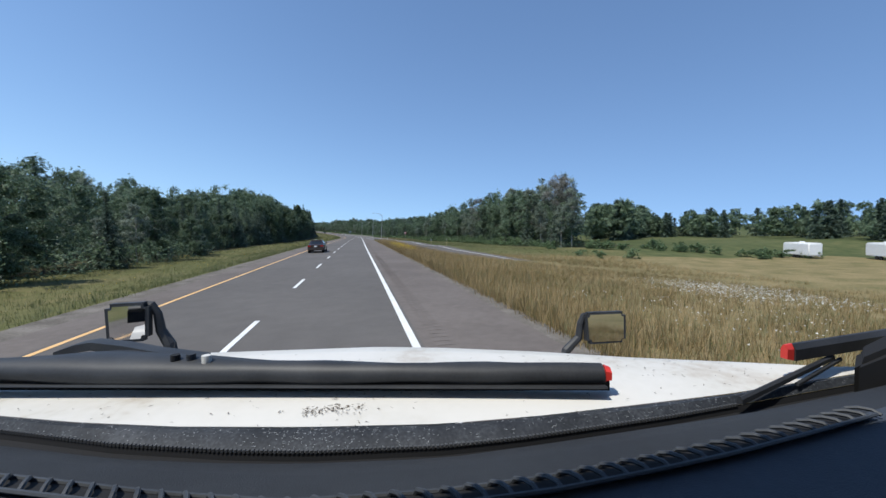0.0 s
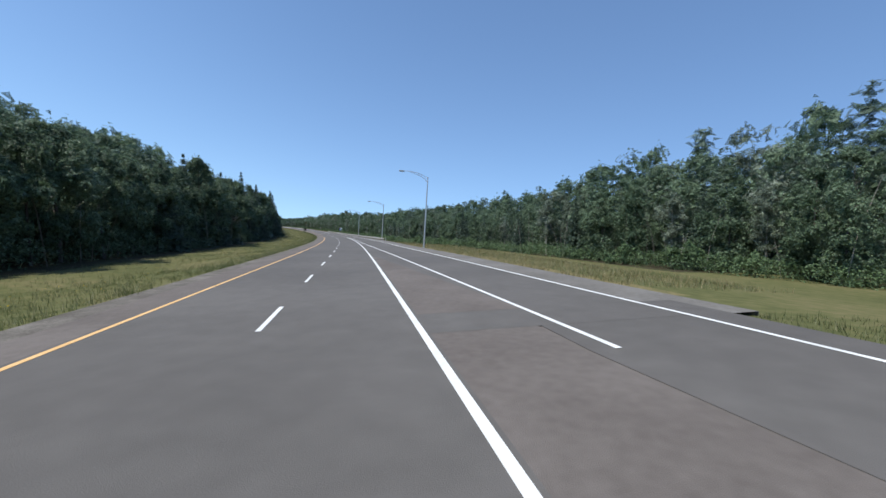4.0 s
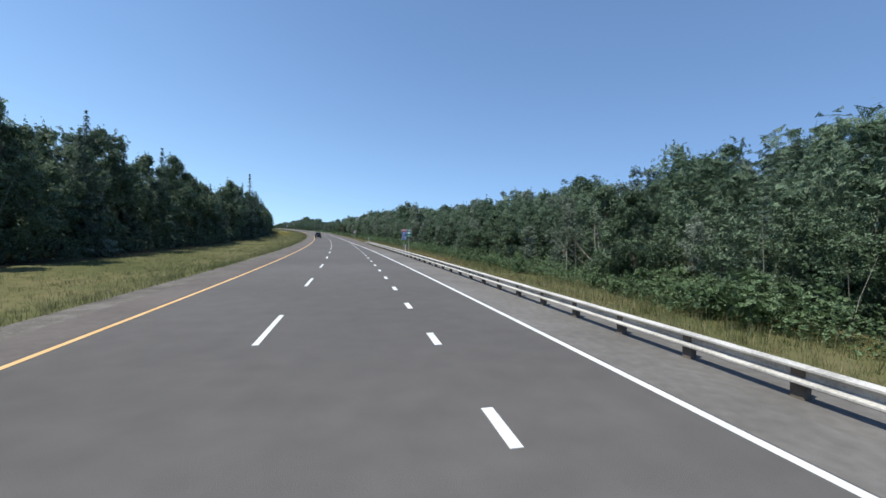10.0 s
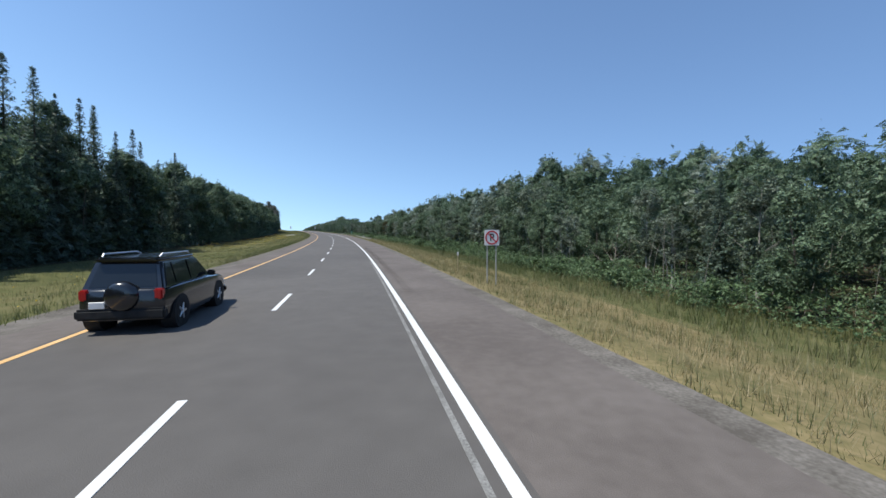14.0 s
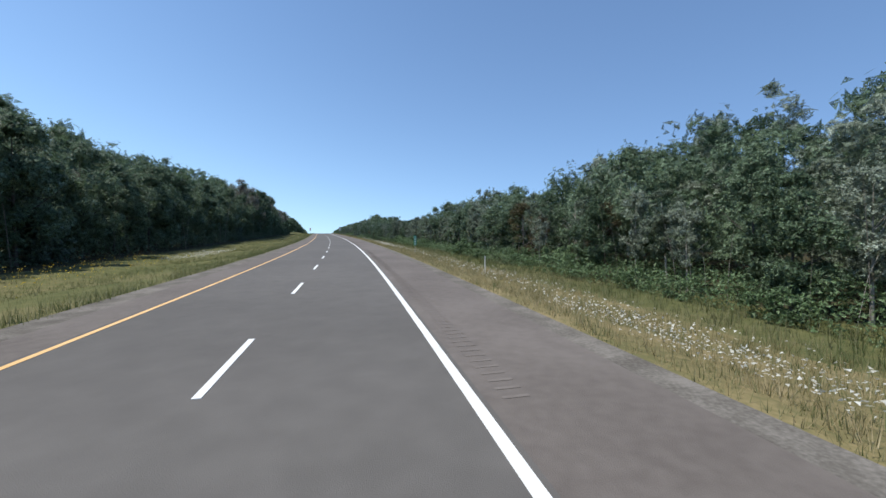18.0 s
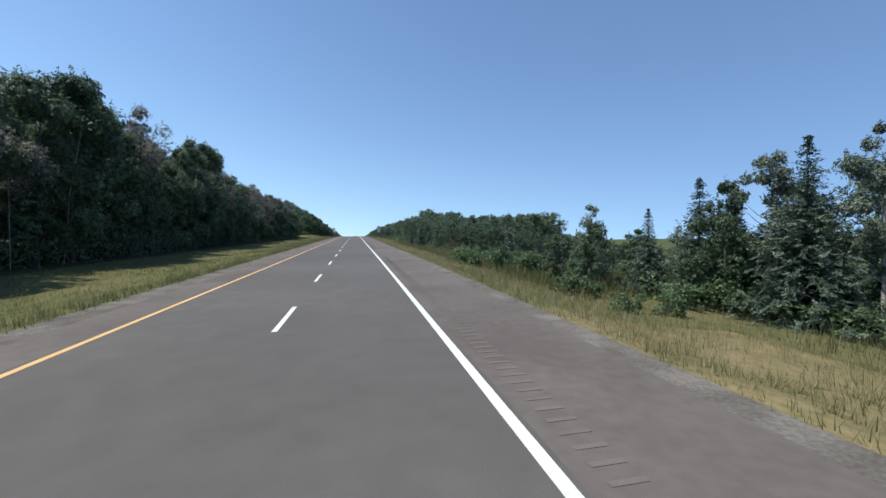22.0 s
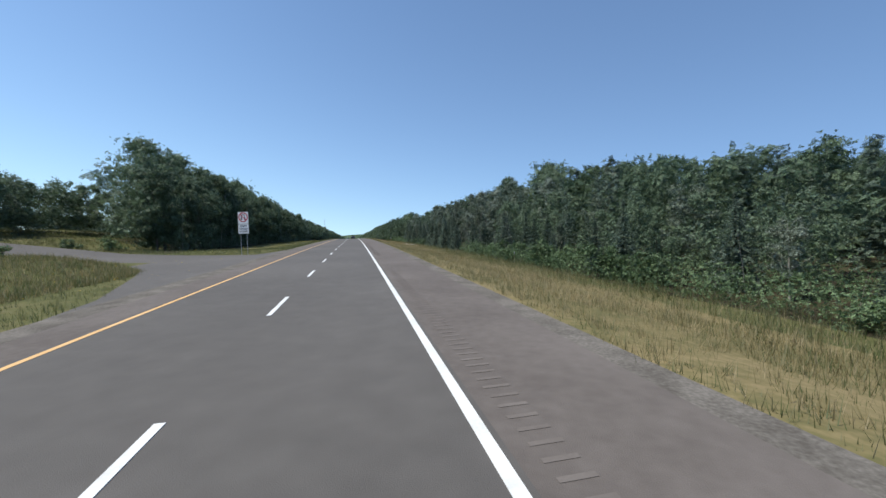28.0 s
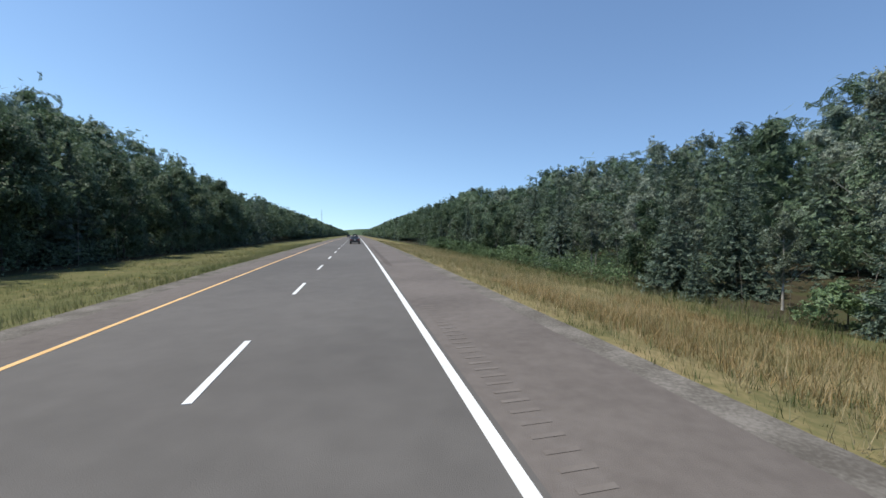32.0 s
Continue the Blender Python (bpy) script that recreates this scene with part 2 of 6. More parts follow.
ASPHALT = surface("asphalt", [(.088, .081, .075), (.102, .094, .087), (.118, .109, .101)], scale=0.12, rough=0.85, bump=0.35, bump_scale=90, fine=0.3, spec=0.3)
SHOULDER = surface("worn_asphalt", [(.104, .089, .080), (.126, .109, .098), (.147, .128, .116)], scale=0.3, rough=0.9, bump=0.4, bump_scale=70, fine=0.3, spec=0.25)
PALE_SHOULDER = surface("pale_worn_asphalt", [(.120, .112, .101), (.148, .138, .126), (.18, .17, .157)], scale=0.35, rough=0.9, bump=0.4, bump_scale=70, fine=0.35, spec=0.2)
GRAVEL = surface("gravel", [(0.092, 0.082, 0.071), (0.134, 0.122, 0.107), (0.189, 0.172, 0.153)], scale=1.2, rough=0.95, bump=0.45, bump_scale=45, fine=0.4, spec=0.1)
SOIL = surface("grassy_soil", [(0.073, 0.08, 0.031), (0.105, 0.106, 0.043), (0.146, 0.129, 0.062)], scale=0.12, rough=0.95, bump=0.6, bump_scale=9, fine=0.4, spec=0.1)
STRAW = surface("straw_covered_soil", [(.12, .112, .050), (.18, .15, .072), (.24, .19, .10)], scale=0.35, rough=0.95, bump=0.6, bump_scale=9, fine=0.45, spec=0.1)
FIELD = surface("far_meadow", [(0.053, 0.067, 0.029), (0.075, 0.09, 0.039), (0.109, 0.112, 0.051)], scale=0.03, rough=0.95, bump=0.5, bump_scale=3, fine=0.5, spec=0.05)
SAND = surface("dry_sandy_soil", [(.22, .16, .09), (.31, .235, .14), (.40, .31, .20)], scale=0.5, rough=0.95, bump=0.5, bump_scale=12, fine=0.45, spec=0.1)
LITTER_SHADE = surface("forest_litter_and_shade", [(.030, .026, .016), (.055, .046, .028), (.05, .06, .025)], scale=0.5, rough=0.95, bump=0.6, bump_scale=12, fine=0.4, spec=0.1)
PAINT_W = surface("white_road_paint", [(.58, .58, .56), (.74, .74, .72)], scale=1.5, rough=0.6, fine=0.3)
PAINT_Y = surface("yellow_road_paint", [(.62, .37, .14), (.74, .46, .20)], scale=1.5, rough=0.6, fine=0.3)
GROOVE = surface("scuffed_groove", [(.122, .104, .092), (.155, .135, .12)], scale=2, rough=0.9)
STEEL = surface("weathered_galvanised_steel", [(.36, .34, .31), (.50, .48, .44), (.58, .56, .52)], scale=1.6, rough=0.65, metal=0.1, fine=0.4)
POST_STEEL = surface("dull_steel", [(.30, .30, .29), (.42, .42, .41)], scale=3, rough=0.6, metal=0.5)
WOODPOST = surface("weathered_timber", [(.10, .08, .06), (.17, .14, .11)], scale=4, rough=0.9)
BARK = surface("grey_bark", [(.07, .06, .05), (.12, .105, .09)], scale=3, rough=0.95, obj=0.3)
BARK_PALE = surface("pale_bark", [(.22, .21, .18), (.36, .34, .30)], scale=3, rough=0.9, obj=0.3)
BARK_STEM = surface("pale_stem_bark", [(.15, .13, .11), (.27, .24, .20), (.38, .35, .31)], scale=2, rough=0.95, island=0.7)
BARK_DEAD = surface("dead_wood", [(.24, .21, .18), (.36, .32, .28)], scale=3, rough=0.9)
LEAF = foliage("broad_leaves", [(0.06, 0.097, 0.052), (0.105, 0.156, 0.084), (0.151, 0.209, 0.128)], through_light=0.32, leaf=.068, cover=.62)
# the palest poplar tone also puts leaf glints into the colour
LEAF_POPLAR = foliage("poplar_leaves", [(0.1, 0.131, 0.087), (0.166, 0.204, 0.14), (0.291, 0.336, 0.272)], through_light=0.32, leaf=.058, cover=.60)
LEAF_PALE = foliage("pale_leaves", [(.14, .138, .115), (.205, .20, .17), (.28, .272, .24)], leaf=.065, cover=.56)
LEAF_BROWN = foliage("browned_leaves", [(.08, .055, .03), (.12, .085, .05), (.10, .10, .04)], leaf=.09, cover=.55)
NEEDLE = foliage("needles", [(0.05, 0.079, 0.056), (0.09, 0.13, 0.091), (0.133, 0.179, 0.133)], through_light=0.3, leaf=.06, cover=.62)
SHRUB = foliage("shrub_leaves", [(0.069, 0.113, 0.05), (0.113, 0.176, 0.078), (0.163, 0.233, 0.116)], through_light=0.32, leaf=.058, cover=.66)
GRASS_G = foliage("green_grass", [(0.084, 0.11, 0.035), (0.139, 0.152, 0.058), (0.201, 0.191, 0.097)], island=0.6, obj=0, scale=0.08)
GRASS_D = foliage("dry_grass", [(0.185, 0.159, 0.069), (0.274, 0.222, 0.106), (0.375, 0.308, 0.174)], island=0.6, obj=0, scale=0.08)
GRASS_O = foliage("orange_brown_grass", [(.19, .14, .062), (.31, .22, .095), (.42, .31, .155)], island=0.6, obj=0, scale=0.08)
PETAL = foliage("white_petals", [(.55, .54, .48), (.72, .72, .68)], obj=0)
PETAL_Y = foliage("yellow_petals", [(.45, .32, .03), (.60, .45, .05)], obj=0)


# ---- mesh helpers ----
def array_mesh(name, verts, quads, material, flat=True):
    """A mesh from numpy arrays: verts n x 3 and faces m x 3 or m x 4."""
    me = bpy.data.meshes.new(name)
    k = quads.shape[1]
    me.vertices.add(len(verts))
    me.vertices.foreach_set("co", verts.astype(np.float32).ravel())
    me.loops.add(quads.size)
    me.loops.foreach_set("vertex_index", quads.astype(np.int32).ravel())
    me.polygons.add(len(quads))
    me.polygons.foreach_set("loop_start", np.arange(0, quads.size, k, dtype=np.int32))
    me.polygons.foreach_set("loop_total", np.full(len(quads), k, dtype=np.int32))
    me.materials.append(material)
    me.update()
    me.validate()
    if flat:
        me.shade_flat()
    return me


def part(name, bm, material, parent, label=""):
    """Links a bmesh as one mesh object under a thing."""
    me = bpy.data.meshes.new(name)
    bm.normal_update()
    bm.to_mesh(me)
    bm.free()
    me.materials.append(material)
    ob = new(name, me)
    ob.parent = parent
    return tagged(ob, label)


def thing(name, m, label, category, group="", kind=""):
    ob = new(name)
    ob.matrix_world = m
    return tagged(ob, label, category, group, kind)


def at(s, u, h=None, turn=0.0, sink=0.0, tilt=False):
    """The pose of something that stands at station s, offset u, facing along the road."""
    x, y = plan(s, u)
    z = road_z(s) + (ground_h(s, u) if h is None else h) - sink
    return pose(float(x), float(y), float(z), 0, 0, math.degrees(heading(s)) + turn) @ pose(0, 0, 0, math.degrees(math.atan(float(lerp(s, G_S, G_V)) * 1e-2)) if tilt else 0)


def box(bm, x0, x1, y0, y1, z0, z1, bevel=0.0, seg=1):
    r = bmesh.ops.create_cube(bm, size=1.0, matrix=Matrix.Translation(((x0 + x1) / 2, (y0 + y1) / 2, (z0 + z1) / 2)) @ Matrix.Diagonal((x1 - x0, y1 - y0, z1 - z0, 1)))
    if bevel:
        es = list({e for v in r["verts"] for e in v.link_edges})
        bmesh.ops.bevel(bm, geom=es, offset=bevel, segments=seg, affect="EDGES")
    return bm


def tube(bm, pts, radii, n=8, cap=True):
    """A tapered tube along points."""
    rings = []
    for i, p in enumerate(pts):
        p = Vector(p)
        a = Vector(pts[max(i - 1, 0)])
        b = Vector(pts[min(i + 1, len(pts) - 1)])
        d = (b - a).normalized()
        q = d.to_track_quat("Z", "Y").to_matrix()
        r = radii[i] if hasattr(radii, "__len__") else radii
        rings.append([bm.verts.new(p + q @ Vector((r * math.cos(2 * math.pi * k / n), r * math.sin(2 * math.pi * k / n), 0))) for k in range(n)])
    for a, b in zip(rings, rings[1:]):
        for k in range(n):
            bm.faces.new((a[k], a[(k + 1) % n], b[(k + 1) % n], b[k]))
    if cap:
        bm.faces.new(rings[0][::-1])
        bm.faces.new(rings[-1])
    return bm


def strip(name, ss, ul, ur, top, material, thick=0.25, label="", category="", kind="structure", crown=0.0):
    """A band of pavement between offsets ul and ur (functions of s, or numbers), with thickness."""
    ss = np.asarray(ss, float)
    fl = ul(ss) if callable(ul) else np.full(len(ss), ul)
    fr = ur(ss) if callable(ur) else np.full(len(ss), ur)
    top = top(ss) if callable(top) else top
    v = []
    for off, z in ((fl, top), (fr, top), (fr, top - thick), (fl, top - thick)):
        x, y = plan(ss, off)
        v.append(np.stack([x, y, road_z(ss) + z], -1))
    v = np.stack(v, 1).reshape(-1, 3)
    i = np.arange(len(ss) - 1) * 4
    q = [np.stack([i + a, i + b, i + 4 + b, i + 4 + a], -1) for a, b in ((0, 1), (1, 2), (3, 0))]
    ob = new(name, array_mesh(name, v, np.concatenate(q), material))
    return tagged(ob, label, category, "", kind)


# ---- ground, road ----
SS = np.concatenate([np.arange(-300, 1300, 4.0), np.arange(1300, 4700, 40.0)])
UU = np.array([-3200, -1500, -700, -350, -200, -130, -90, -60, -42, -30, -24, -20, -17, -14, -12, -10, -8, -6.6, -5.6, -5.1, 0, 6.5, 7.0, 8, 9, 10, 11.5, 13, 15, 17, 20, 24, 30, 40, 55, 70, 95, 130, 200, 350, 700, 1500, 3200.])
S2, U2 = np.meshgrid(SS, UU, indexing="ij")
gx, gy = plan(S2, U2)
rough_g = np.array([noise.noise(Vector((a * .21, b * .21, 3.1))) for a, b in zip(gx.ravel(), gy.ravel())]).reshape(gx.shape)
gz = road_z(S2) + ground_h(S2, U2) + rough_g * np.where((np.abs(U2) > 8) & ~((U2 < 0) & (S2 > 796) & (S2 < 872)), np.where((S2 > 56) & (S2 < 205) & (U2 > 0) & (U2 < 22), .05, 0.22), 0.0)
nu = len(UU)
idx = np.arange(len(SS) * nu).reshape(len(SS), nu)
gq = np.stack([idx[:-1, :-1], idx[:-1, 1:], idx[1:, 1:], idx[1:, :-1]], -1).reshape(-1, 4)
ground = new("ground", array_mesh("ground", np.stack([gx, gy, gz], -1).reshape(-1, 3), gq, SOIL, False))
ground.data.materials.append(LITTER_SHADE)
ground.data.materials.append(STRAW)
ground.data.materials.append(FIELD)
ground.data.materials.append(SAND)
ms, mu = (S2[:-1, :-1] + 2).ravel(), ((U2[:-1, :-1] + U2[:-1, 1:]) / 2).ravel()
# left litter runs ahead of the trees, its dark deepening their shade
wooded = ((mu < -18.5) & (mu > -110) & ((ms < 806) | ((ms > 852) & (-mu < .46 * (ms - 797))) | (ms > 905))) | ((mu > front_right(ms) - .6) & (mu < 75) & (((ms > 84) & (ms < 640)) | (ms > 742)))
strawy = (mu > 6.9) & (((ms < 128) & (mu < np.where(ms < 62, 110, 11))) | ((ms > 128) & (mu < np.where(ms > 742, 17.5, 14.5)) & ((ms < 640) | (ms > 742))))
ground.data.polygons.foreach_set("material_index", np.where((mu > 6.9) & (mu < 10.5) & (ms > 84) & (ms < 126), 4, np.where(wooded, 1, np.where(strawy, 2, np.where(mu > 48, 3, 0)))).astype(np.int32))
tagged(ground, "grassy ground of verges, fields and forest floor", "ground", "", "structure")

NEAR = np.concatenate([np.arange(-200, 1200, 2.0), np.arange(1200, 3000, 10.0)])
RE_S, RE_U = [10, 20, 30, 40, 50, 58, 66, 95, 108, 135, 162, 180, 200, 275, 352, 366, 380, 392, 402], [80, 58, 42, 30, 21.5, 17, 14.1, 12.2, 11.5, 10.5, 9.6, 9.0, 8.7, 6.95, 4.75, 4.27, 3.92, 3.75, 3.70]
RL_S, RL_U = [10, 20, 30, 40, 50, 58, 66, 100, 122], [72, 51, 36, 25.2, 17.6, 13.8, 11.2, 8.4, 6.6]


def ramp_top(s):
    return lerp(s, [10, 20, 30, 40, 50, 62, 80, 112, 124], [-6, -5, -4.2, -3.2, -1.6, -.3, -.02, -.018, -.004])


def right_edge(s):
    """Offset of the right-hand white line of the main road or of the joining lane."""
    return lerp(s, RE_S, RE_U)


road = strip("road", NEAR, -3.9, 3.86, 0.0, ASPHALT, label="two lanes of grey asphalt highway, dry and worn", category="road")
strip("joining_lane", NEAR[(NEAR >= 124) & (NEAR <= 384)], 3.86, lambda s: np.maximum(right_edge(s) + .12, 3.87), 0.0, ASPHALT, label="grey asphalt lane joining the highway", category="road")
strip("shoulder", NEAR, -5.15, -3.9, -0.003, SHOULDER, label="narrow brownish paved shoulder", category="shoulder")
strip("shoulder", NEAR[NEAR <= 126], 3.86, 6.5, -0.003, SHOULDER, label="wide brownish paved shoulder with a rumble strip", category="shoulder")
strip("shoulder", NEAR[(NEAR >= 126) & (NEAR <= 340)], lambda s: np.maximum(right_edge(s) + .12, 3.87), lambda s: np.maximum(right_edge(s) + 1.25, lerp(s, [124, 366, 386], [3, 6.0, 6.5])), -0.003, PALE_SHOULDER, label="paved shoulder beside the joining lane", category="shoulder")
strip("shoulder", NEAR[(NEAR >= 340) & (NEAR <= 386)], lambda s: np.maximum(right_edge(s) + .12, 3.87), lambda s: np.maximum(right_edge(s) + 1.25, lerp(s, [124, 366, 386], [3, 6.0, 6.5])), -0.003, SHOULDER, label="brownish paved shoulder beside the joining lane", category="shoulder")
strip("shoulder", NEAR[NEAR >= 386], 3.86, 6.5, -0.003, SHOULDER, label="wide brownish paved shoulder with a rumble strip", category="shoulder")
strip("gravel_edge", NEAR, -6.15, -5.15, -0.02, GRAVEL, label="pale gravel edge beside the shoulder", category="gravel")
strip("gravel_edge", NEAR[NEAR <= 112], 6.5, 7.0, -0.02, GRAVEL, label="pale gravel edge beside the shoulder", category="gravel")
strip("gravel_edge", NEAR[NEAR >= 386], 6.5, 7.15, -0.02, GRAVEL, label="pale gravel edge beside the shoulder", category="gravel")
strip("gravel_edge", NEAR[(NEAR >= 124) & (NEAR <= 340)], lambda s: np.maximum(right_edge(s) + 1.25, lerp(s, [124, 366, 386], [3, 6.0, 6.5])), lambda s: np.maximum(right_edge(s) + lerp(s, [124, 200, 275], [2.3, 2.4, 2.9]), 7.1), -0.03, PALE_SHOULDER, label="pale gravel edge under the guardrail", category="gravel")
strip("gravel_edge", NEAR[(NEAR >= 340) & (NEAR <= 386)], lambda s: np.maximum(right_edge(s) + 1.25, lerp(s, [124, 366, 386], [3, 6.0, 6.5])), lambda s: np.maximum(right_edge(s) + lerp(s, [124, 200, 275], [2.3, 2.4, 2.9]), 7.1), -0.03, GRAVEL, label="pale gravel edge beside the shoulder", category="gravel")
strip("gore", np.arange(108, 128, 2.0), 6.46, lambda s: np.maximum(lerp(s, RL_S, RL_U) + .06, 6.5), -.024, SHOULDER, thick=.6, label="paved tip between highway and ramp", category="shoulder")
strip("gore", np.arange(126, 154, 2.0), 3.88, lambda s: lerp(s, [126, 152], [7.0, 3.95]), .003, SHOULDER, thick=.003, label="brownish paved tip between the lanes", category="shoulder")
strip("ramp", np.arange(44, 128, 2.0), lambda s: lerp(s, RL_S, RL_U), lambda s: right_edge(s) + 1.3, ramp_top, ASPHALT, thick=0.9, label="asphalt ramp that runs down to the highway", category="ramp")

# markings
MZ = 0.006
strip("edge_line", NEAR, -3.78, -3.64, MZ, PAINT_Y, 0.006, "solid yellow edge line painted on asphalt", "road marking")
strip("edge_line", NEAR[NEAR < 254], 3.62, 3.78, MZ, PAINT_W, 0.006, "solid white edge line painted on asphalt", "road marking")
strip("edge_line", NEAR[NEAR >= 400], 3.62, 3.78, MZ, PAINT_W, 0.006, "solid white edge line painted on asphalt", "road marking")
strip("edge_line", np.arange(44, 402, 2.0), lambda s: right_edge(s) - .07, lambda s: right_edge(s) + .07, lambda s: MZ + np.where(s < 126, ramp_top(s) + .008, 0), PAINT_W, 0.006, "solid white edge line of the joining lane", "road marking")
strip("edge_line", np.arange(122, 256, 2.0), lambda s: lerp(s, [122, 180, 200, 254], [7.2, 4.85, 4.4, 3.95]) - .07, lambda s: lerp(s, [122, 180, 200, 254], [7.2, 4.85, 4.4, 3.95]) + .07, MZ, PAINT_W, 0.006, "solid white line that closes the gore", "road marking")

FADED = surface("worn_off_paint", [(.13, .125, .115), (.26, .255, .24)], scale=2.5, rough=0.8, fine=0.6)
strip("faded_line", np.arange(374, 432, 2.0), lambda s: 3.62 - lerp(s, [374, 432], [.34, .10]), lambda s: 3.70 - lerp(s, [374, 432], [.34, .10]), .003, FADED, 0.003, "worn remains of an older edge line", "road marking")
strip("faded_line", np.arange(690, 752, 2.0), lambda s: 3.84 + lerp(s, [690, 752], [0, .16]), lambda s: 3.91 + lerp(s, [690, 752], [0, .16]), .003, FADED, 0.003, "worn remains of an older edge line", "road marking")


def dash_mesh(name, length, width):
    bm = bmesh.new()
    box(bm, -width / 2, width / 2, 0, length, -0.004, 0.009)
    me = bpy.data.meshes.new(name)
    bm.to_mesh(me)
    bm.free()
    me.materials.append(PAINT_W)
    return me


long_dash, short_dash = dash_mesh("lane_dash", 3.0, 0.13), dash_mesh("lane_dash_short", 1.0, 0.16)
marks = []
for i in range(-6, 150):
    marks.append((long_dash, -0.81 + 9 * i, 0.0))
for i in range(28):
    marks.append((short_dash, 255.6 + 4 * i, 3.7))
for me, s, u in marks:
    ob = new("lane_dash", me)
    ob.parent = road
    ob.matrix_world = at(s, u, 0.001, tilt=True)
gs = np.concatenate([np.arange(-30, 118, 0.30), np.arange(384, 1010, 0.30)])
gs = gs[(np.floor(gs / 13) % 4) != 3]
gv, gqd = [], []
for k, (du, dsx) in enumerate(((0, 0), (0.40, 0), (0.40, 0.08), (0, 0.08))):
    x, y = plan(gs + dsx, 4.1 + du + 0 * gs)
    gv.append(np.stack([x, y, road_z(gs + dsx) + 0.003], -1))
gv = np.stack(gv, 1).reshape(-1, 3)
rumble = new("rumble_strip", array_mesh("rumble_strip", gv, np.arange(len(gv)).reshape(-1, 4), GROOVE))
tagged(rumble, "rows of milled rumble grooves in the shoulder", "rumble strip", "", "stuff")

# paved crossing through the median
CROSS_U, CROSS_S = [6.1, 7.0, 8.25, 12, 19.7, 24, 45], [858, 848, 842.8, 844.5, 848, 850.5, 858]
cu = np.array([-6.1, -7.0, -8.3, -10, -12, -16, -19.7, -24, -45.])
near_s, far_s = lerp(-cu, MOUTH_U, MOUTH_S), lerp(-cu, CROSS_U, CROSS_S)
cv = []
for ssx in (near_s, far_s):
    for dz in (0.05, -0.4):
        x, y = plan(ssx, cu)
        cv.append(np.stack([x, y, road_z(ssx) + ground_h(ssx, cu) + dz], -1))
cv = np.stack([cv[0], cv[2], cv[3], cv[1]], 1).reshape(-1, 3)
ci = np.arange(len(cu) - 1) * 4
cross = new("crossover", array_mesh("crossover", cv, np.concatenate([np.stack([ci + a, ci + b, ci + 4 + b, ci + 4 + a], -1) for a, b in ((0, 1), (1, 2), (3, 0))]), ASPHALT))
tagged(cross, "paved crossover that leads through the median", "road", "", "structure")

# far wooded ridge round the place
ra = np.radians(np.arange(0, 361, 1.5))
rv = []
for rr, base in ((1750, 0.0), (1900, 1.0), (2300, 1.0), (2600, -0.2)):
    hh = np.array([26 + 16 * noise.noise(Vector((math.cos(a) * 3, math.sin(a) * 3, 5))) + 3 * noise.noise(Vector((math.cos(a) * 40, math.sin(a) * 40, 9))) + 2 * noise.noise(Vector((math.cos(a) * 120, math.sin(a) * 120, 2))) for a in ra])
    hh[-1] = hh[0]
    low = lerp(ra, [0, 1.3, 1.45, 5.9, 6.28], [0.3, .3, 1, 1, .3])
    rv.append(np.stack([-90 + rr * np.cos(ra), 480 + rr * np.sin(ra), -130 * (base < .5) + hh * base * low + lerp(ra, [0, 1.3, 1.45, 5.9, 6.28], [-34, -34, 14, 14, -34]) * (base > .5)], -1))
rv = np.stack(rv, 1).reshape(-1, 3)
ri = np.arange(len(ra) - 1) * 4
ridge = new("backdrop", array_mesh("backdrop", rv, np.concatenate([np.stack([ri + a, ri + 4 + a, ri + 5 + a, ri + 1 + a], -1) for a in (0, 1, 2)]), surface("far_woods", [(.05, .075, .045), (.075, .105, .065), (.10, .13, .09)], scale=0.02, rough=1.0, spec=0.0, fine=0.4, bump=1.0, bump_scale=0.08), False))
tagged(ridge, "low wooded ridge in the distance", "hills", "", "structure")

# ---- trees ----
RNG = np.random.default_rng(7)


def leaf_quads(centres, normals, size, rng, long=1.35):
    """One leaf-clump triangle at each centre, facing roughly along its normal."""
    n = len(centres)
    nrm = normals + rng.normal(0, .55, (n, 3))
    nrm /= np.linalg.norm(nrm, axis=1, keepdims=True) + 1e-9
    t = np.cross(nrm, rng.normal(0, 1, (n, 3)))
    t /= np.linalg.norm(t, axis=1, keepdims=True) + 1e-9
    b = np.cross(nrm, t)
    sz = np.reshape(size, (-1, 1)) * rng.uniform(.6, 1.3, (n, 1))
    sk = rng.uniform(-.5, .5, (n, 1))
    v = np.stack([centres - t * sz * .55 * long - b * sz * .3, centres + t * sz * .5 * long - b * sz * (.3 + .2 * sk), centres + b * sz * .62 + t * sz * sk], 1)
    return v.reshape(-1, 3)


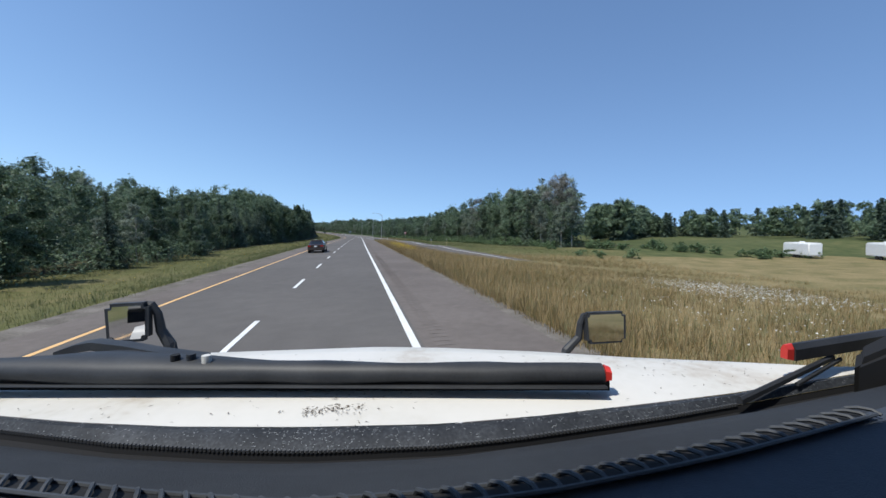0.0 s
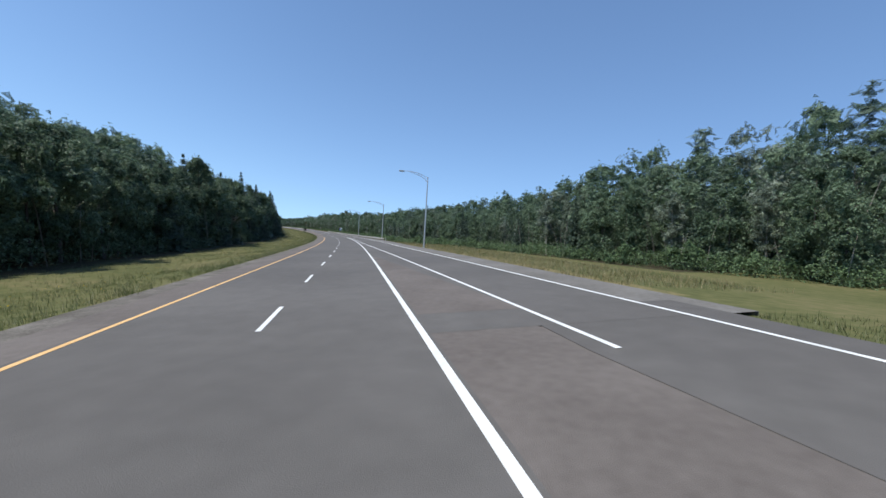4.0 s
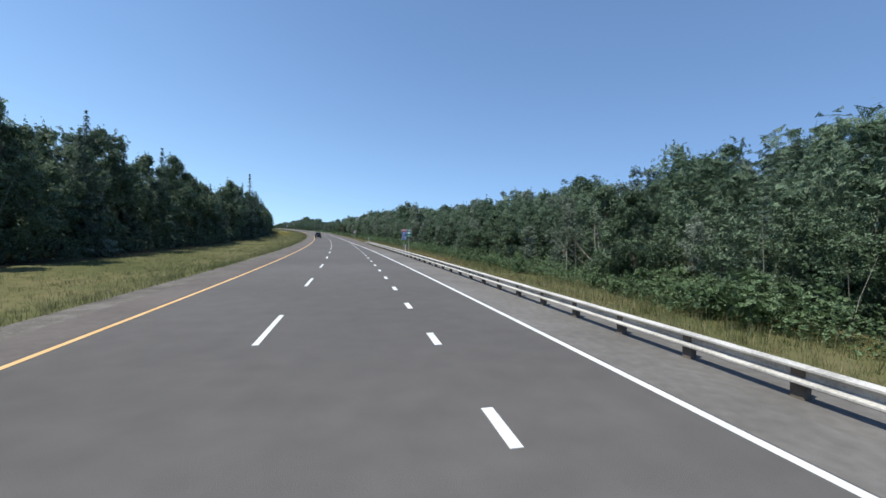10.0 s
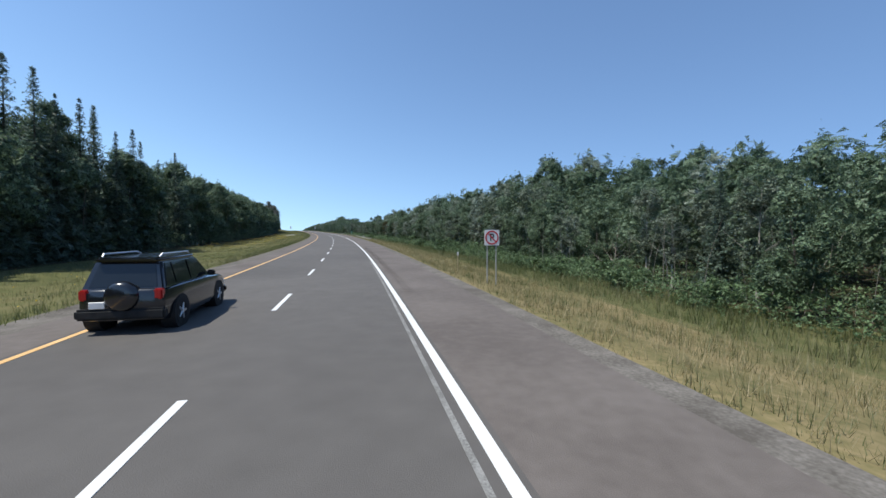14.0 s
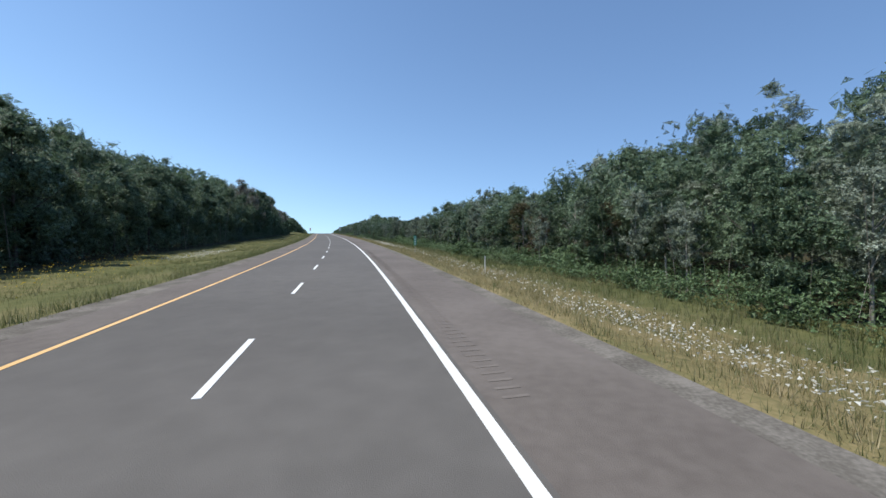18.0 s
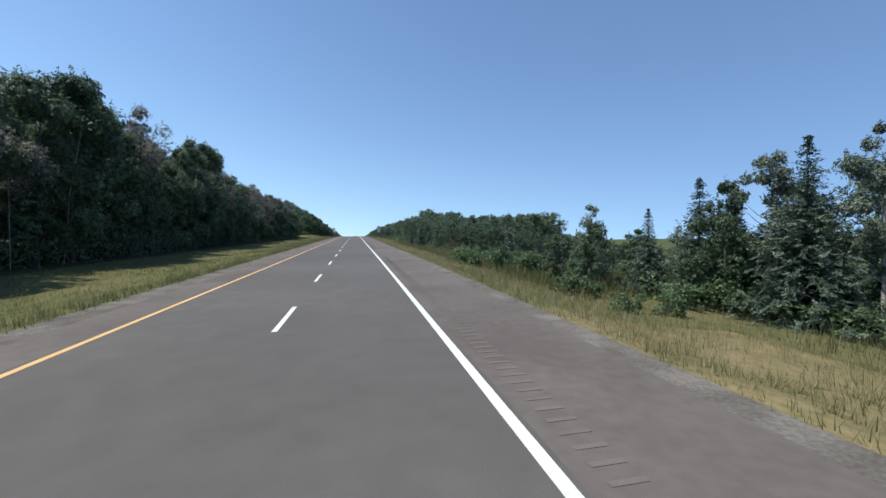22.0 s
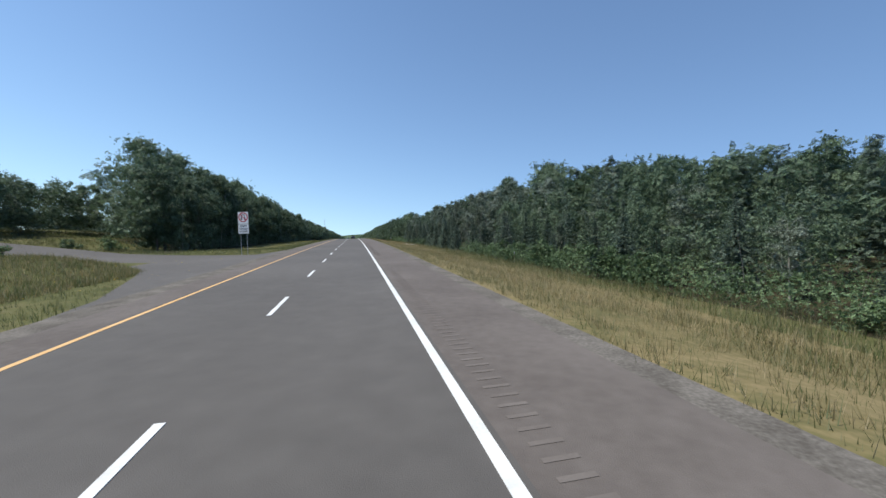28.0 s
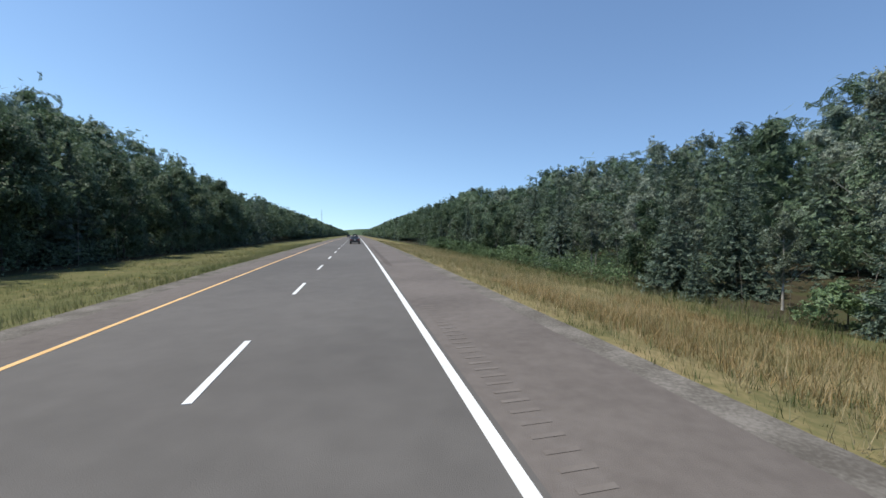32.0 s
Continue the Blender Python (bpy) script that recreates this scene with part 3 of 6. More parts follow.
def crown_points(h, base, width, n, rng, blobs=14, shape="round", sprigs=.07, puff=1.0):
    """Points and normals on clumps that together make a crown."""
    blobs = int(blobs * 2.2)
    zs = rng.uniform(0, 1, blobs)
    if shape == "round":
        prof = np.sin(np.pi * np.clip(zs * .86 + .12, 0, 1)) ** .7
    elif shape == "tall":
        prof = .35 + .65 * np.sin(np.pi * np.clip(zs * .9 + .05, 0, 1))
    else:
        prof = np.full(blobs, 1.0)
    ang = rng.uniform(0, 2 * np.pi, blobs)
    rad = width * .5 * prof * rng.uniform(.15, .95, blobs)
    c = np.stack([rad * np.cos(ang), rad * np.sin(ang), base + (h - base) * (.06 + .86 * zs)], -1)
    r = puff * width * (.09 + .12 * rng.uniform(0, 1, blobs)) * (.55 + .45 * prof)
    which = rng.integers(0, blobs, n)
    d = rng.normal(0, 1, (n, 3))
    d /= np.linalg.norm(d, axis=1, keepdims=True)
    out = rng.uniform(.35, 1.08, n) ** .65
    p = c[which] + d * (r[which] * out)[:, None] * np.array([1, 1, .85])
    grow = np.where(out < .80, 1.75, .95)
    sprig = rng.uniform(0, 1, n) < sprigs
    up = r[which] * rng.uniform(.6, 1.28, n)
    lean = rng.normal(0, .22, (blobs, 2))[which]
    tip = c[which] + np.stack([lean[:, 0] * up, lean[:, 1] * up, up], -1) + rng.normal(0, .035 * width / 4, (n, 3))
    p[sprig] = tip[sprig]
    grow[sprig] = .7
    p[:, 2] = np.maximum(p[:, 2], .15 + base * .3)
    nrm = d + np.array([0, 0, .35])
    return p, nrm, grow


def trunk_mesh(name, h, r, material, rng, limbs=7, spread=.32, lean=.03, start=.3):
    bm = bmesh.new()
    bend = rng.normal(0, lean, 2)
    pts = [(bend[0] * h * (k / 5) ** 2, bend[1] * h * (k / 5) ** 2, h * .9 * k / 5 - (.3 if k == 0 else 0)) for k in range(6)]
    tube(bm, pts, [r * (1 - .17 * k) * (1.25 if k == 0 else 1) for k in range(6)], 7)
    for _ in range(limbs):
        z = rng.uniform(start, .82)
        a = rng.uniform(0, 2 * math.pi)
        ln = h * spread * (1.05 - z) * rng.uniform(.7, 1.2)
        p0 = Vector((bend[0] * h * z * z, bend[1] * h * z * z, h * z * .9))
        p1 = p0 + Vector((math.cos(a) * ln * .5, math.sin(a) * ln * .5, ln * .35))
        p2 = p1 + Vector((math.cos(a + .3) * ln * .5, math.sin(a + .3) * ln * .5, ln * .5))
        tube(bm, [p0, p1, p2], [r * .38 * (1 - z * .5), r * .22, r * .07], 5)
    me = bpy.data.meshes.new(name)
    bm.to_mesh(me)
    bm.free()
    me.materials.append(material)
    return me


def spruce_points(h, width, layers, per, steps, rng, base=.04):
    """Sprays along drooping branches, layer by layer."""
    P, N = [], []
    for i in range(layers):
        f = (i + rng.uniform(-.3, .3)) / layers
        f = min(max(f, 0), .985)
        z = h * (base + (1 - base) * f)
        reach = width * .5 * (1 - f) ** 1.0 * rng.uniform(.8, 1.15) + .06
        m = max(4, int(per * (1 - .55 * f)))
        a0 = rng.uniform(0, 6.3)
        for j in range(m):
            a = a0 + 2 * math.pi * j / m + rng.uniform(-.25, .25)
            rr = reach * rng.uniform(.7, 1.1)
            for k in range(steps):
                t = (k + rng.uniform(.3, 1)) / steps
                P.append((rr * t * math.cos(a), rr * t * math.sin(a), z - rr * t * .32 + rr * t * t * .16 + rng.uniform(-.45, .45) * h / layers))
                N.append((.35 * math.cos(a), .35 * math.sin(a), 1))
    return np.array(P), np.array(N)


def crown_mesh(name, verts, material):
    return array_mesh(name, verts, np.arange(len(verts)).reshape(-1, 3), material)


KINDS = {}


def add_kind(key, name, label, category, variants):
    KINDS[key] = (name, label, category, variants)


def make_variants(tail, dens, size_k):
    """The kinds of tree: with few larger or many smaller leaves (for those that the road passes close by)."""
    for key, name, label, mat_leaf, mat_bark, count, spec in (
            ("broad", "broadleaf_tree", "dense green broadleaf tree at the forest edge", LEAF, BARK, 6, (8.0, .7, 5.0, 2300, .30, 18, "round")),
            ("poplar", "poplar_tree", "slender poplar with silvery green leaves and a pale trunk", LEAF_POPLAR, BARK_PALE, 5, (9.0, 2.4, 3.3, 1700, .25, 18, "tall")),
            ("pale", "pale_tree", "tall tree with sparse pale grey-green crown", LEAF_PALE, BARK, 4, (9.5, 3.4, 4.8, 1700, .24, 16, "round")),
            ("brown", "browned_tree", "half-dead tree with browned leaves", LEAF_BROWN, BARK_DEAD, 2, (6.5, .8, 3.4, 1400, .22, 12, "tall")),
            ("shrub", "shrub", "leafy green shrub in the tall grass", SHRUB, BARK, 5, (2.0, .05, 2.6, 320, .29, 9, "bush"))):
        vs = []
        for i in range(count):
            h, base, w, n, size, blobs, shape = spec
            p, nr, grow = crown_points(h, base, w, int(n * dens), RNG, blobs, shape, .10 if key in ("poplar", "pale") else .06)
            cm = crown_mesh("crown", leaf_quads(p, nr, size * size_k * grow, RNG), mat_leaf)
            tm = trunk_mesh("trunk", h * .95, .035 if key == "shrub" else .10, mat_bark, RNG, 4 if key == "shrub" else 9, .5 if key == "shrub" else .34)
            vs.append((h, tm, cm))
        add_kind(key + tail, name, label, "shrub" if key == "shrub" else "tree", vs)
    for key, name, label, w, wild in (("spruce", "spruce_tree", "dark green spruce with drooping branches", 4.3, 1.0), ("larch", "slim_spruce", "slim spiky spruce with thin open branches", 3.0, .7)):
        vs = []
        for i in range(5 if key == "spruce" else 4):
            h = 8.0
            p, nr = spruce_points(h, w * RNG.uniform(.9, 1.15), 28 if key == "spruce" else 38, int(15 * wild) + 2, 12 if key == "spruce" else 8, RNG)
            cm = crown_mesh("crown", leaf_quads(p, nr, (.26 if key == "spruce" else .23) * np.clip(1.15 - p[:, 2] / h, .34, 1), RNG, 2.2), NEEDLE)
            tm = trunk_mesh("trunk", h * .97, .09, BARK, RNG, 0, .32, 0.0)
            vs.append((h, tm, cm))
        add_kind(key + tail, name, label, "tree", vs)
    vs = []
    for i in range(3):
        tm = trunk_mesh("trunk", 7.0, .08, BARK_DEAD, RNG, 18, .42, .05, .12)
        vs.append((7.0, tm, None))
    add_kind("dead" + tail, "dead_tree", "bare dead tree with grey branches", "tree", vs)


make_variants("", 3.2, .47)
make_variants("_near", 3.0, .47)
COUNT = {}


def plant(key, s, u, h):
    name, label, category, vs = KINDS[key + ("_near" if (u > 0 or 776 < s < 885) else "")]
    vh, tm, cm = vs[int(RNG.integers(0, len(vs)))]
    k = h / vh
    wide = k * RNG.uniform(.9, 1.15) if key != "shrub" else k * RNG.uniform(.9, 1.4)
    wide *= .8 + .2 * min(1.0, 7 / h)
    m = at(s, u, None, RNG.uniform(0, 360), 0.12)
    e = new(name)
    e.matrix_world = m @ Matrix.Diagonal((wide, wide, k, 1))
    tagged(e, label, category, "trees along the forest edge" if key != "shrub" else "shrubs of the verge")
    t = new("trunk", tm)
    t.parent = e
    if cm:
        c = new("crown", cm)
        c.parent = e
    COUNT[key] = COUNT.get(key, 0) + 1
    return e


# stretches of forest edge: side, from, to, offset of the front row, lowest and highest tree, kinds with their shares
EDGE = [
    (-1, -40, 60, 18.4, 5.8, 8.0, dict(broad=.5, spruce=.3, poplar=.2)),
    (-1, 60, 118, 23.5, 7.8, 10.2, dict(spruce=.5, broad=.5)),
    (-1, 118, 180, 24.5, 10.7, 14, dict(broad=.9, spruce=.1)),
    (-1, 180, 250, 24.5, 15.5, 17.8, dict(broad=.60, spruce=.22, poplar=.14, dead=.04)),
    (-1, 250, 309, 24.5, 16.5, 19.6, dict(spruce=.48, broad=.52)),
    (-1, 309, 335, 23.0, 10.8, 13.2, dict(broad=.75, spruce=.2, dead=.05)),
    (-1, 335, 358, 23.0, 12.6, 15.8, dict(broad=.6, larch=.25, spruce=.15)),
    (-1, 358, 392, 23.0, 10.2, 13.0, dict(broad=.6, larch=.25, spruce=.15)),
    (-1, 392, 455, 23.0, 14, 16.4, dict(larch=.34, spruce=.14, broad=.52)),
    (-1, 455, 480, 23.0, 12.4, 15.2, dict(broad=.7, larch=.3)),
    (-1, 480, 560, 23.0, 11.2, 13.6, dict(broad=.85, spruce=.1, poplar=.05)),
    (-1, 560, 640, 23.0, 11.2, 13.4, dict(broad=.9, spruce=.1)),
    (-1, 640, 700, 23.0, 14.6, 18.4, dict(broad=.7, pale=.3)),
    (-1, 700, 790, 23.5, 13.8, 16.2, dict(pale=.8, broad=.2)),
    (-1, 790, 808, 23.5, 10, 12.3, dict(broad=1.0)),
    (-1, 860, 905, 23.0, 13.2, 16.2, dict(broad=1.0)),
    (-1, 905, 1010, 22.5, 11.1, 13.6, dict(broad=.9, spruce=.1)),
    (1, 84, 120, None, 9.5, 13.0, dict(poplar=.60, broad=.22, spruce=.12, dead=.06)),
    (1, 120, 175, None, 9.5, 13.0, dict(broad=.5, poplar=.3, spruce=.2)),
    (1, 175, 255, None, 7.2, 9.6, dict(broad=.50, spruce=.35, poplar=.12, dead=.03)),
    (1, 255, 300, None, 7.6, 10.2, dict(spruce=.55, poplar=.25, broad=.2)),
    (1, 300, 372, None, 7.2, 9.6, dict(broad=.5, spruce=.22, poplar=.24, dead=.04)),
    (1, 372, 470, None, 7.0, 9.2, dict(broad=.55, poplar=.38, larch=.04, dead=.03)),
    (1, 470, 545, None, 7.8, 10.2, dict(broad=.65, poplar=.35)),
    (1, 545, 562, None, 6.8, 8.8, dict(brown=.5, poplar=.4, dead=.1)),
    (1, 562, 600, None, 7.0, 9.2, dict(poplar=.5, broad=.47, dead=.03)),
    (1, 600, 636, None, 6.4, 8.8, dict(poplar=.5, broad=.47, dead=.03)),
    (1, 636, 650, None, 5.6, 7.6, dict(broad=.5, spruce=.4, poplar=.1)),
    (1, 742, 795, None, 3.4, 5.6, dict(spruce=.75, broad=.25)),
    (1, 795, 850, None, 6.4, 8.6, dict(spruce=.62, broad=.23, poplar=.15)),
    (1, 850, 862, None, 7.4, 10.4, dict(broad=.3, spruce=.42, poplar=.28)),
    (1, 862, 935, None, 5.6, 8.4, dict(spruce=.72, poplar=.25, dead=.03)),
    (1, 935, 1010, None, 7.4, 10.4, dict(broad=.24, spruce=.42, poplar=.31, dead=.03)),
]
# how high the treetops rise over the road behind the front rows
BACK_R = ([84, 92, 100, 112, 131, 150, 165, 200, 220, 235, 255, 272, 285, 300, 320, 356, 382, 405, 420, 440, 461, 480, 500, 526, 551, 572, 600, 622, 640, 742, 780, 820, 848, 867, 886, 900, 912, 930, 985, 1010],
          [13, 15, 14.5, 15.5, 15.2, 14.3, 14.6, 11.8, 11.8, 11.6, 10.6, 11, 13.2, 12.6, 13.3, 12.0, 12.8, 11.6, 11, 11.2, 14.4, 14.0, 13.2, 12.8, 13.6, 11.2, 11.2, 11.6, 8.5, 4.6, 7.0, 9.2, 12.0, 15, 17, 14, 15.5, 14.5, 15.5, 15.5])
BACK_L = ([-40, 100, 125, 160, 180, 236, 265, 305, 318, 345, 370, 395, 413, 440, 460, 510, 567, 610, 654, 675, 697, 710, 752, 786, 808, 860, 897, 912, 944, 980, 1010],
          [10.5, 11.5, 13.5, 17, 17.5, 18.5, 17, 17.4, 13.5, 16.2, 12.2, 12.5, 15, 14.5, 15, 14.8, 16.6, 16.2, 18, 18.6, 19.2, 17.6, 16.6, 16.6, 13, 17.5, 19.4, 17, 20, 18.6, 18])


def edge_u(side, s, u0):
    return float(front_right(s)) if side > 0 else u0


def under_line(side, s, u):
    """Height over its own ground of a tree at offset u that just reaches the line from the road to the treetops behind."""
    far_u = (float(lerp(s, [84, 175, 215, 430, 460, 790, 850], [52, 46, 41, 39, 35, 36, 48])), 33.0)[side < 0]
    top = float(lerp(s, *(BACK_R if side > 0 else BACK_L)))
    return 2.3 + (top - 2.3) * (abs(u) - 2 * side) / (far_u - 2 * side) - float(ground_h(s, u))


for side, s0, s1, u0, h0, h1, mix in EDGE:
    keys, wts = list(mix), np.array(list(mix.values()))
    s = s0 + RNG.uniform(0, 2)
    while s < s1:
        key = keys[int(RNG.choice(len(keys), p=wts / wts.sum()))]
        u = side * (edge_u(side, s, u0) + RNG.uniform(0, 2.8))
        h = RNG.uniform(h0 * (.9 if side > 0 else .84), h1)
        plant(key, s, u, min(h, under_line(side, s, u) * RNG.uniform(.56, .97) * (.85 if 795 < s < 852 else 1)) if side > 0 else h)
        if side > 0 and RNG.uniform() < (.5 if not 858 < s < 935 else .12):
            plant("shrub", s + RNG.uniform(-1.6, 1.6), edge_u(side, s, u0) - RNG.uniform(.2, 2.4), RNG.uniform(1.3, 3.0))
        s += RNG.uniform(2.3, 4.0)


# the woods behind, joined
def woods_leaves(size, made):
    return leaf_quads(made[0], made[1], size * made[2], RNG)


def woods(name, spots, label, fine, size):
    """Many plain trees in one mesh: spots are rows of s, u, height, kind (0 broad, 1 spruce)."""
    base_b = [woods_leaves(size, crown_points(1.0, .10, .62, fine, RNG, 9, "round", .05, 1.55)) for _ in range(6)]
    base_p = [woods_leaves(size * .9, crown_points(1.0, .16, .46, fine, RNG, 10, "tall", .08, 1.25)) for _ in range(5)]
    base_s = [leaf_quads(*spruce_points(1.0, .42, 16, 8, 5, RNG), size * 1.1, RNG, 1.6) for _ in range(5)]
    for kind, bases, mat, nm in ((0, base_b, LEAF, "leafy"), (1, base_s, NEEDLE, "spruce"), (2, base_p, LEAF_POPLAR, "poplar")):
        out = []
        for s, u, h, k in spots:
            if k != kind:
                continue
            x, y = plan(s, u)
            z = road_z(s) + ground_h(s, u) - .1
            a = RNG.uniform(0, 6.28)
            c, d = math.cos(a), math.sin(a)
            w = h * RNG.uniform(.85, 1.2)
            b = bases[int(RNG.integers(0, len(bases)))]
            out.append(np.stack([x + w * (b[:, 0] * c - b[:, 1] * d), y + w * (b[:, 0] * d + b[:, 1] * c), z + h * b[:, 2]], -1))
        if out:
            v = np.concatenate(out)
            ob = new(name, crown_mesh(name, v, mat))
            tagged(ob, label % nm, "woods", "", "stuff")


def clearing(s, u, h):
    """Lower growth behind the bare-stemmed trees and round the clearing at the crossover."""
    if u < 0 and 738 < s < 800:
        return h * .42
    if u < 0 and 800 < s < 905 and .46 * (s - 797) < -u < 46:
        return 0.0
    if u < 0 and 800 < s < 975 and -u > .46 * (s - 797):
        return min(h, 10.5)
    return h


spots, close, second, far, deep = [], [], [], [], []
for side, s0, s1, u0, h0, h1, mix in EDGE:
    con, pop = mix.get("spruce", 0) + mix.get("larch", 0), mix.get("poplar", 0) + mix.get("pale", 0)
    for rows_t, du, gap, low, high in ((close, 6.0, 3.4, .68, .99), (spots, 12.0, 3.6, .76, 1.05), (second, 17.5, 4.0, .84, 1.08)):
        s = s0
        while s < s1:
            u = side * (edge_u(side, s, u0) + du + RNG.uniform(-2, 2))
            dice = RNG.uniform()
            if (side > 0 and s < 84 + 1.6 * (u - 52)) or clearing(s, u, 1.0) == 0:
                s += gap
                continue
            rows_t.append((s + RNG.uniform(-1, 1), u, clearing(s, u, under_line(side, s, u)) * RNG.uniform(low, high), 1 if dice < con else 2 if dice < con + pop * .7 else 0))
            s += gap * RNG.uniform(.8, 1.2)
for side in (-1, 1):      # beyond the drive
    s = 1010
    while s < 2400:
        g = 3.2 + (s - 1010) * .008
        for du in (0, 4, 10):
            (spots if s < 1080 and du < 5 else far).append((s + RNG.uniform(-1, 1), side * (22.5 + du + RNG.uniform(0, 3) + max(0, s - 1300) * .004), RNG.uniform(10, 13) + du * .35, int(RNG.uniform() < .25)))
        s += g
for i in range(330):      # across the field beside the ramp
    far.append((RNG.uniform(-70, 330), 128 + 34 * RNG.uniform() ** 1.5, RNG.uniform(8, 12), int(RNG.uniform() < .4)))
for i in range(60):       # tall trees beyond the meadow
    q = RNG.uniform(120, 172)
    far.append((q, min(RNG.uniform(.68, .9) * q, 1.18 * (q - 43)), RNG.uniform(13, 16), int(RNG.uniform() < .2)))
for i in range(150):      # the block of woods that closes the open field
    a = RNG.uniform()
    spots.append((737 + 16 * RNG.uniform() ** 2 + 6, 17 + 85 * a, RNG.uniform(5.6, 7.6) + .8 * (1 - a), int(RNG.uniform() < .4)))
for i in range(130):      # taller woods behind it, and those across the valley
    a = RNG.uniform()
    q = RNG.uniform(800, 845)
    second.append((q, 42 + 60 * a, (9.6 + 2.6 * a) * RNG.uniform(.85, 1.05) - float(ground_h(q, 42 + 60 * a)), int(RNG.uniform() < .3)))
    far.append((RNG.uniform(780, 870), 235 + 110 * RNG.uniform(), RNG.uniform(9.5, 12), int(RNG.uniform() < .2)))
for i in range(150):      # copses on the slope that falls to the valley
    q = RNG.uniform(770, 1150)
    far.append((q, RNG.uniform(95, 260), RNG.uniform(8, 12), int(RNG.uniform() < .3)))
for i in range(900):      # deeper in the woods
    s, u = RNG.uniform(-60, 1080), RNG.uniform(32, 105)
    if not 796 < s < 864:
        if clearing(s, -u, 1.0):
            deep.append((s, -u, clearing(s, -u, float(lerp(s, *BACK_L))) * RNG.uniform(.8, 1.0), int(RNG.uniform() < .3)))
for i in range(1000):
    s, u = RNG.uniform(88, 1080), RNG.uniform(0, 1)
    if (s < 632 or s > 752) and s > 84 + 1.6 * (float(front_right(s)) + 21 + 24 * u - 52):
        deep.append((s, float(front_right(s)) + 21 + 24 * u, (float(lerp(s, *BACK_R)) + 1.5) * RNG.uniform(.9, 1.08), int(RNG.uniform() < .3)))
for i in range(100):      # behind the clearing at the crossover
    spots.append((RNG.uniform(792, 905), -47 - 14 * RNG.uniform(), RNG.uniform(8.5, 11.5), int(RNG.uniform() < .15)))
for i in range(110):      # beyond the far carriageway, seen through the crossover
    far.append((RNG.uniform(780, 960), -70 - RNG.uniform(0, 14), RNG.uniform(6, 8.5), int(RNG.uniform() < .2)))
woods("woods", [q for q in close if q[1] < 0], "%s trees close behind the forest edge", 1700, .0215)
woods("woods", [q for q in close if q[1] > 0], "%s trees close behind the roadside trees", 1700, .0215)
woods("woods", [q for q in spots if q[1] < 0], "thick %s woods behind the forest edge", 800, .030)
woods("woods", [q for q in spots if q[1] > 0], "thick %s woods behind the roadside trees", 800, .030)
woods("woods", second, "%s trees further back in the woods", 450, .040)
woods("far_woods", deep, "%s treetops deeper in the woods", 220, .052)
woods("far_woods", far, "distant %s woods", 250, .064)
# field trees by the open stretch
for s, u, key, h in ((414.5, -22, "larch", 19.4), (411.5, -23.5, "larch", 16.2), (389, 22.3, "poplar", 11.4), (387.2, 22.7, "poplar", 11.0), (94, 55, "pale", 20.0), (238, -26, "spruce", 20), (703, -24, "broad", 18.8), (708, -24.5, "broad", 19), (698, -23.5, "broad", 18), (916, 51, "broad", 21), (921, 55, "poplar", 22), (936, 50, "pale", 19), (886, 50, "broad", 20.5), (867, 51, "broad", 16.5), (285, 43, "spruce", 15), (461, 36, "broad", 16.4), (90, 53.5, "pale", 17.5), (85, 53, "poplar", 15.2), (101, 50, "poplar", 16.5), (112, 48.5, "poplar", 18.0), (127, 43, "pale", 16), (679.5, 30.7, "spruce", 6.8), (677.5, 32.2, "larch", 5.7), (686.5, 26, "poplar", 6.5), (704.5, 33.4, "spruce", 7.1), (697, 36.5, "larch", 6.6), (672, 33, "larch", 5.0),
                     (659, 22, "spruce", 5.6), (656, 20, "poplar", 6.7), (653, 18, "broad", 5.0), (648, 22, "spruce", 7.9), (646, 21.5, "broad", 7.6), (644, 22, "poplar", 8.6), (642, 21.5, "spruce", 8.8), (640, 22.5, "poplar", 9.4), (645, 25, "broad", 7.6), (649, 25, "poplar", 7.2), (641, 26, "broad", 8.2), (657, 25, "broad", 5.2), (661.5, 24.5, "larch", 5.2), (651, 21, "spruce", 6.0), (663, 27, "poplar", 4.4), (654, 16, "broad", 3.8),
                     (700, 20, "brown", 4.0), (702, 22.5, "brown", 3.6), (707, 29, "broad", 3.4), (711, 27, "spruce", 3.6), (689, 22, "spruce", 2.8), (716, 21, "spruce", 3.2), (723.6, 17.6, "spruce", 6.0), (723, 18.6, "spruce", 3.6), (726, 15.5, "spruce", 3.2),
                     (728, 17.2, "spruce", 4.0), (731, 19, "spruce", 4.4), (734, 16.6, "spruce", 4.2), (737, 18.2, "spruce", 4.6), (740, 16.8, "spruce", 4.4), (736, 22, "spruce", 5), (738, 25, "broad", 5.4), (737, 29, "spruce", 5.4), (739, 33, "broad", 5.8),
                     (738, 38, "broad", 5.6), (739, 44, "spruce", 5.8), (740, 50, "broad", 5.6)):
    plant(key, s, u, h)
for i in range(26):
    plant("pale", 698 + 3.6 * i + RNG.uniform(-1.2, 1.2), -RNG.uniform(26.5, 29.5), RNG.uniform(13, 15.5))
for i in range(34):       # young growth under the bare-stemmed trees
    plant("broad", RNG.uniform(700, 802), -RNG.uniform(21.5, 25), RNG.uniform(4.0, 6.5))
for i in range(120):
    q = RNG.uniform(642, 742)
    plant("shrub", q, (12 if q < 672 else 17.5) + 22 * RNG.uniform() ** 1.2, RNG.uniform(.8, 2.3 if q < 672 else 1.8))
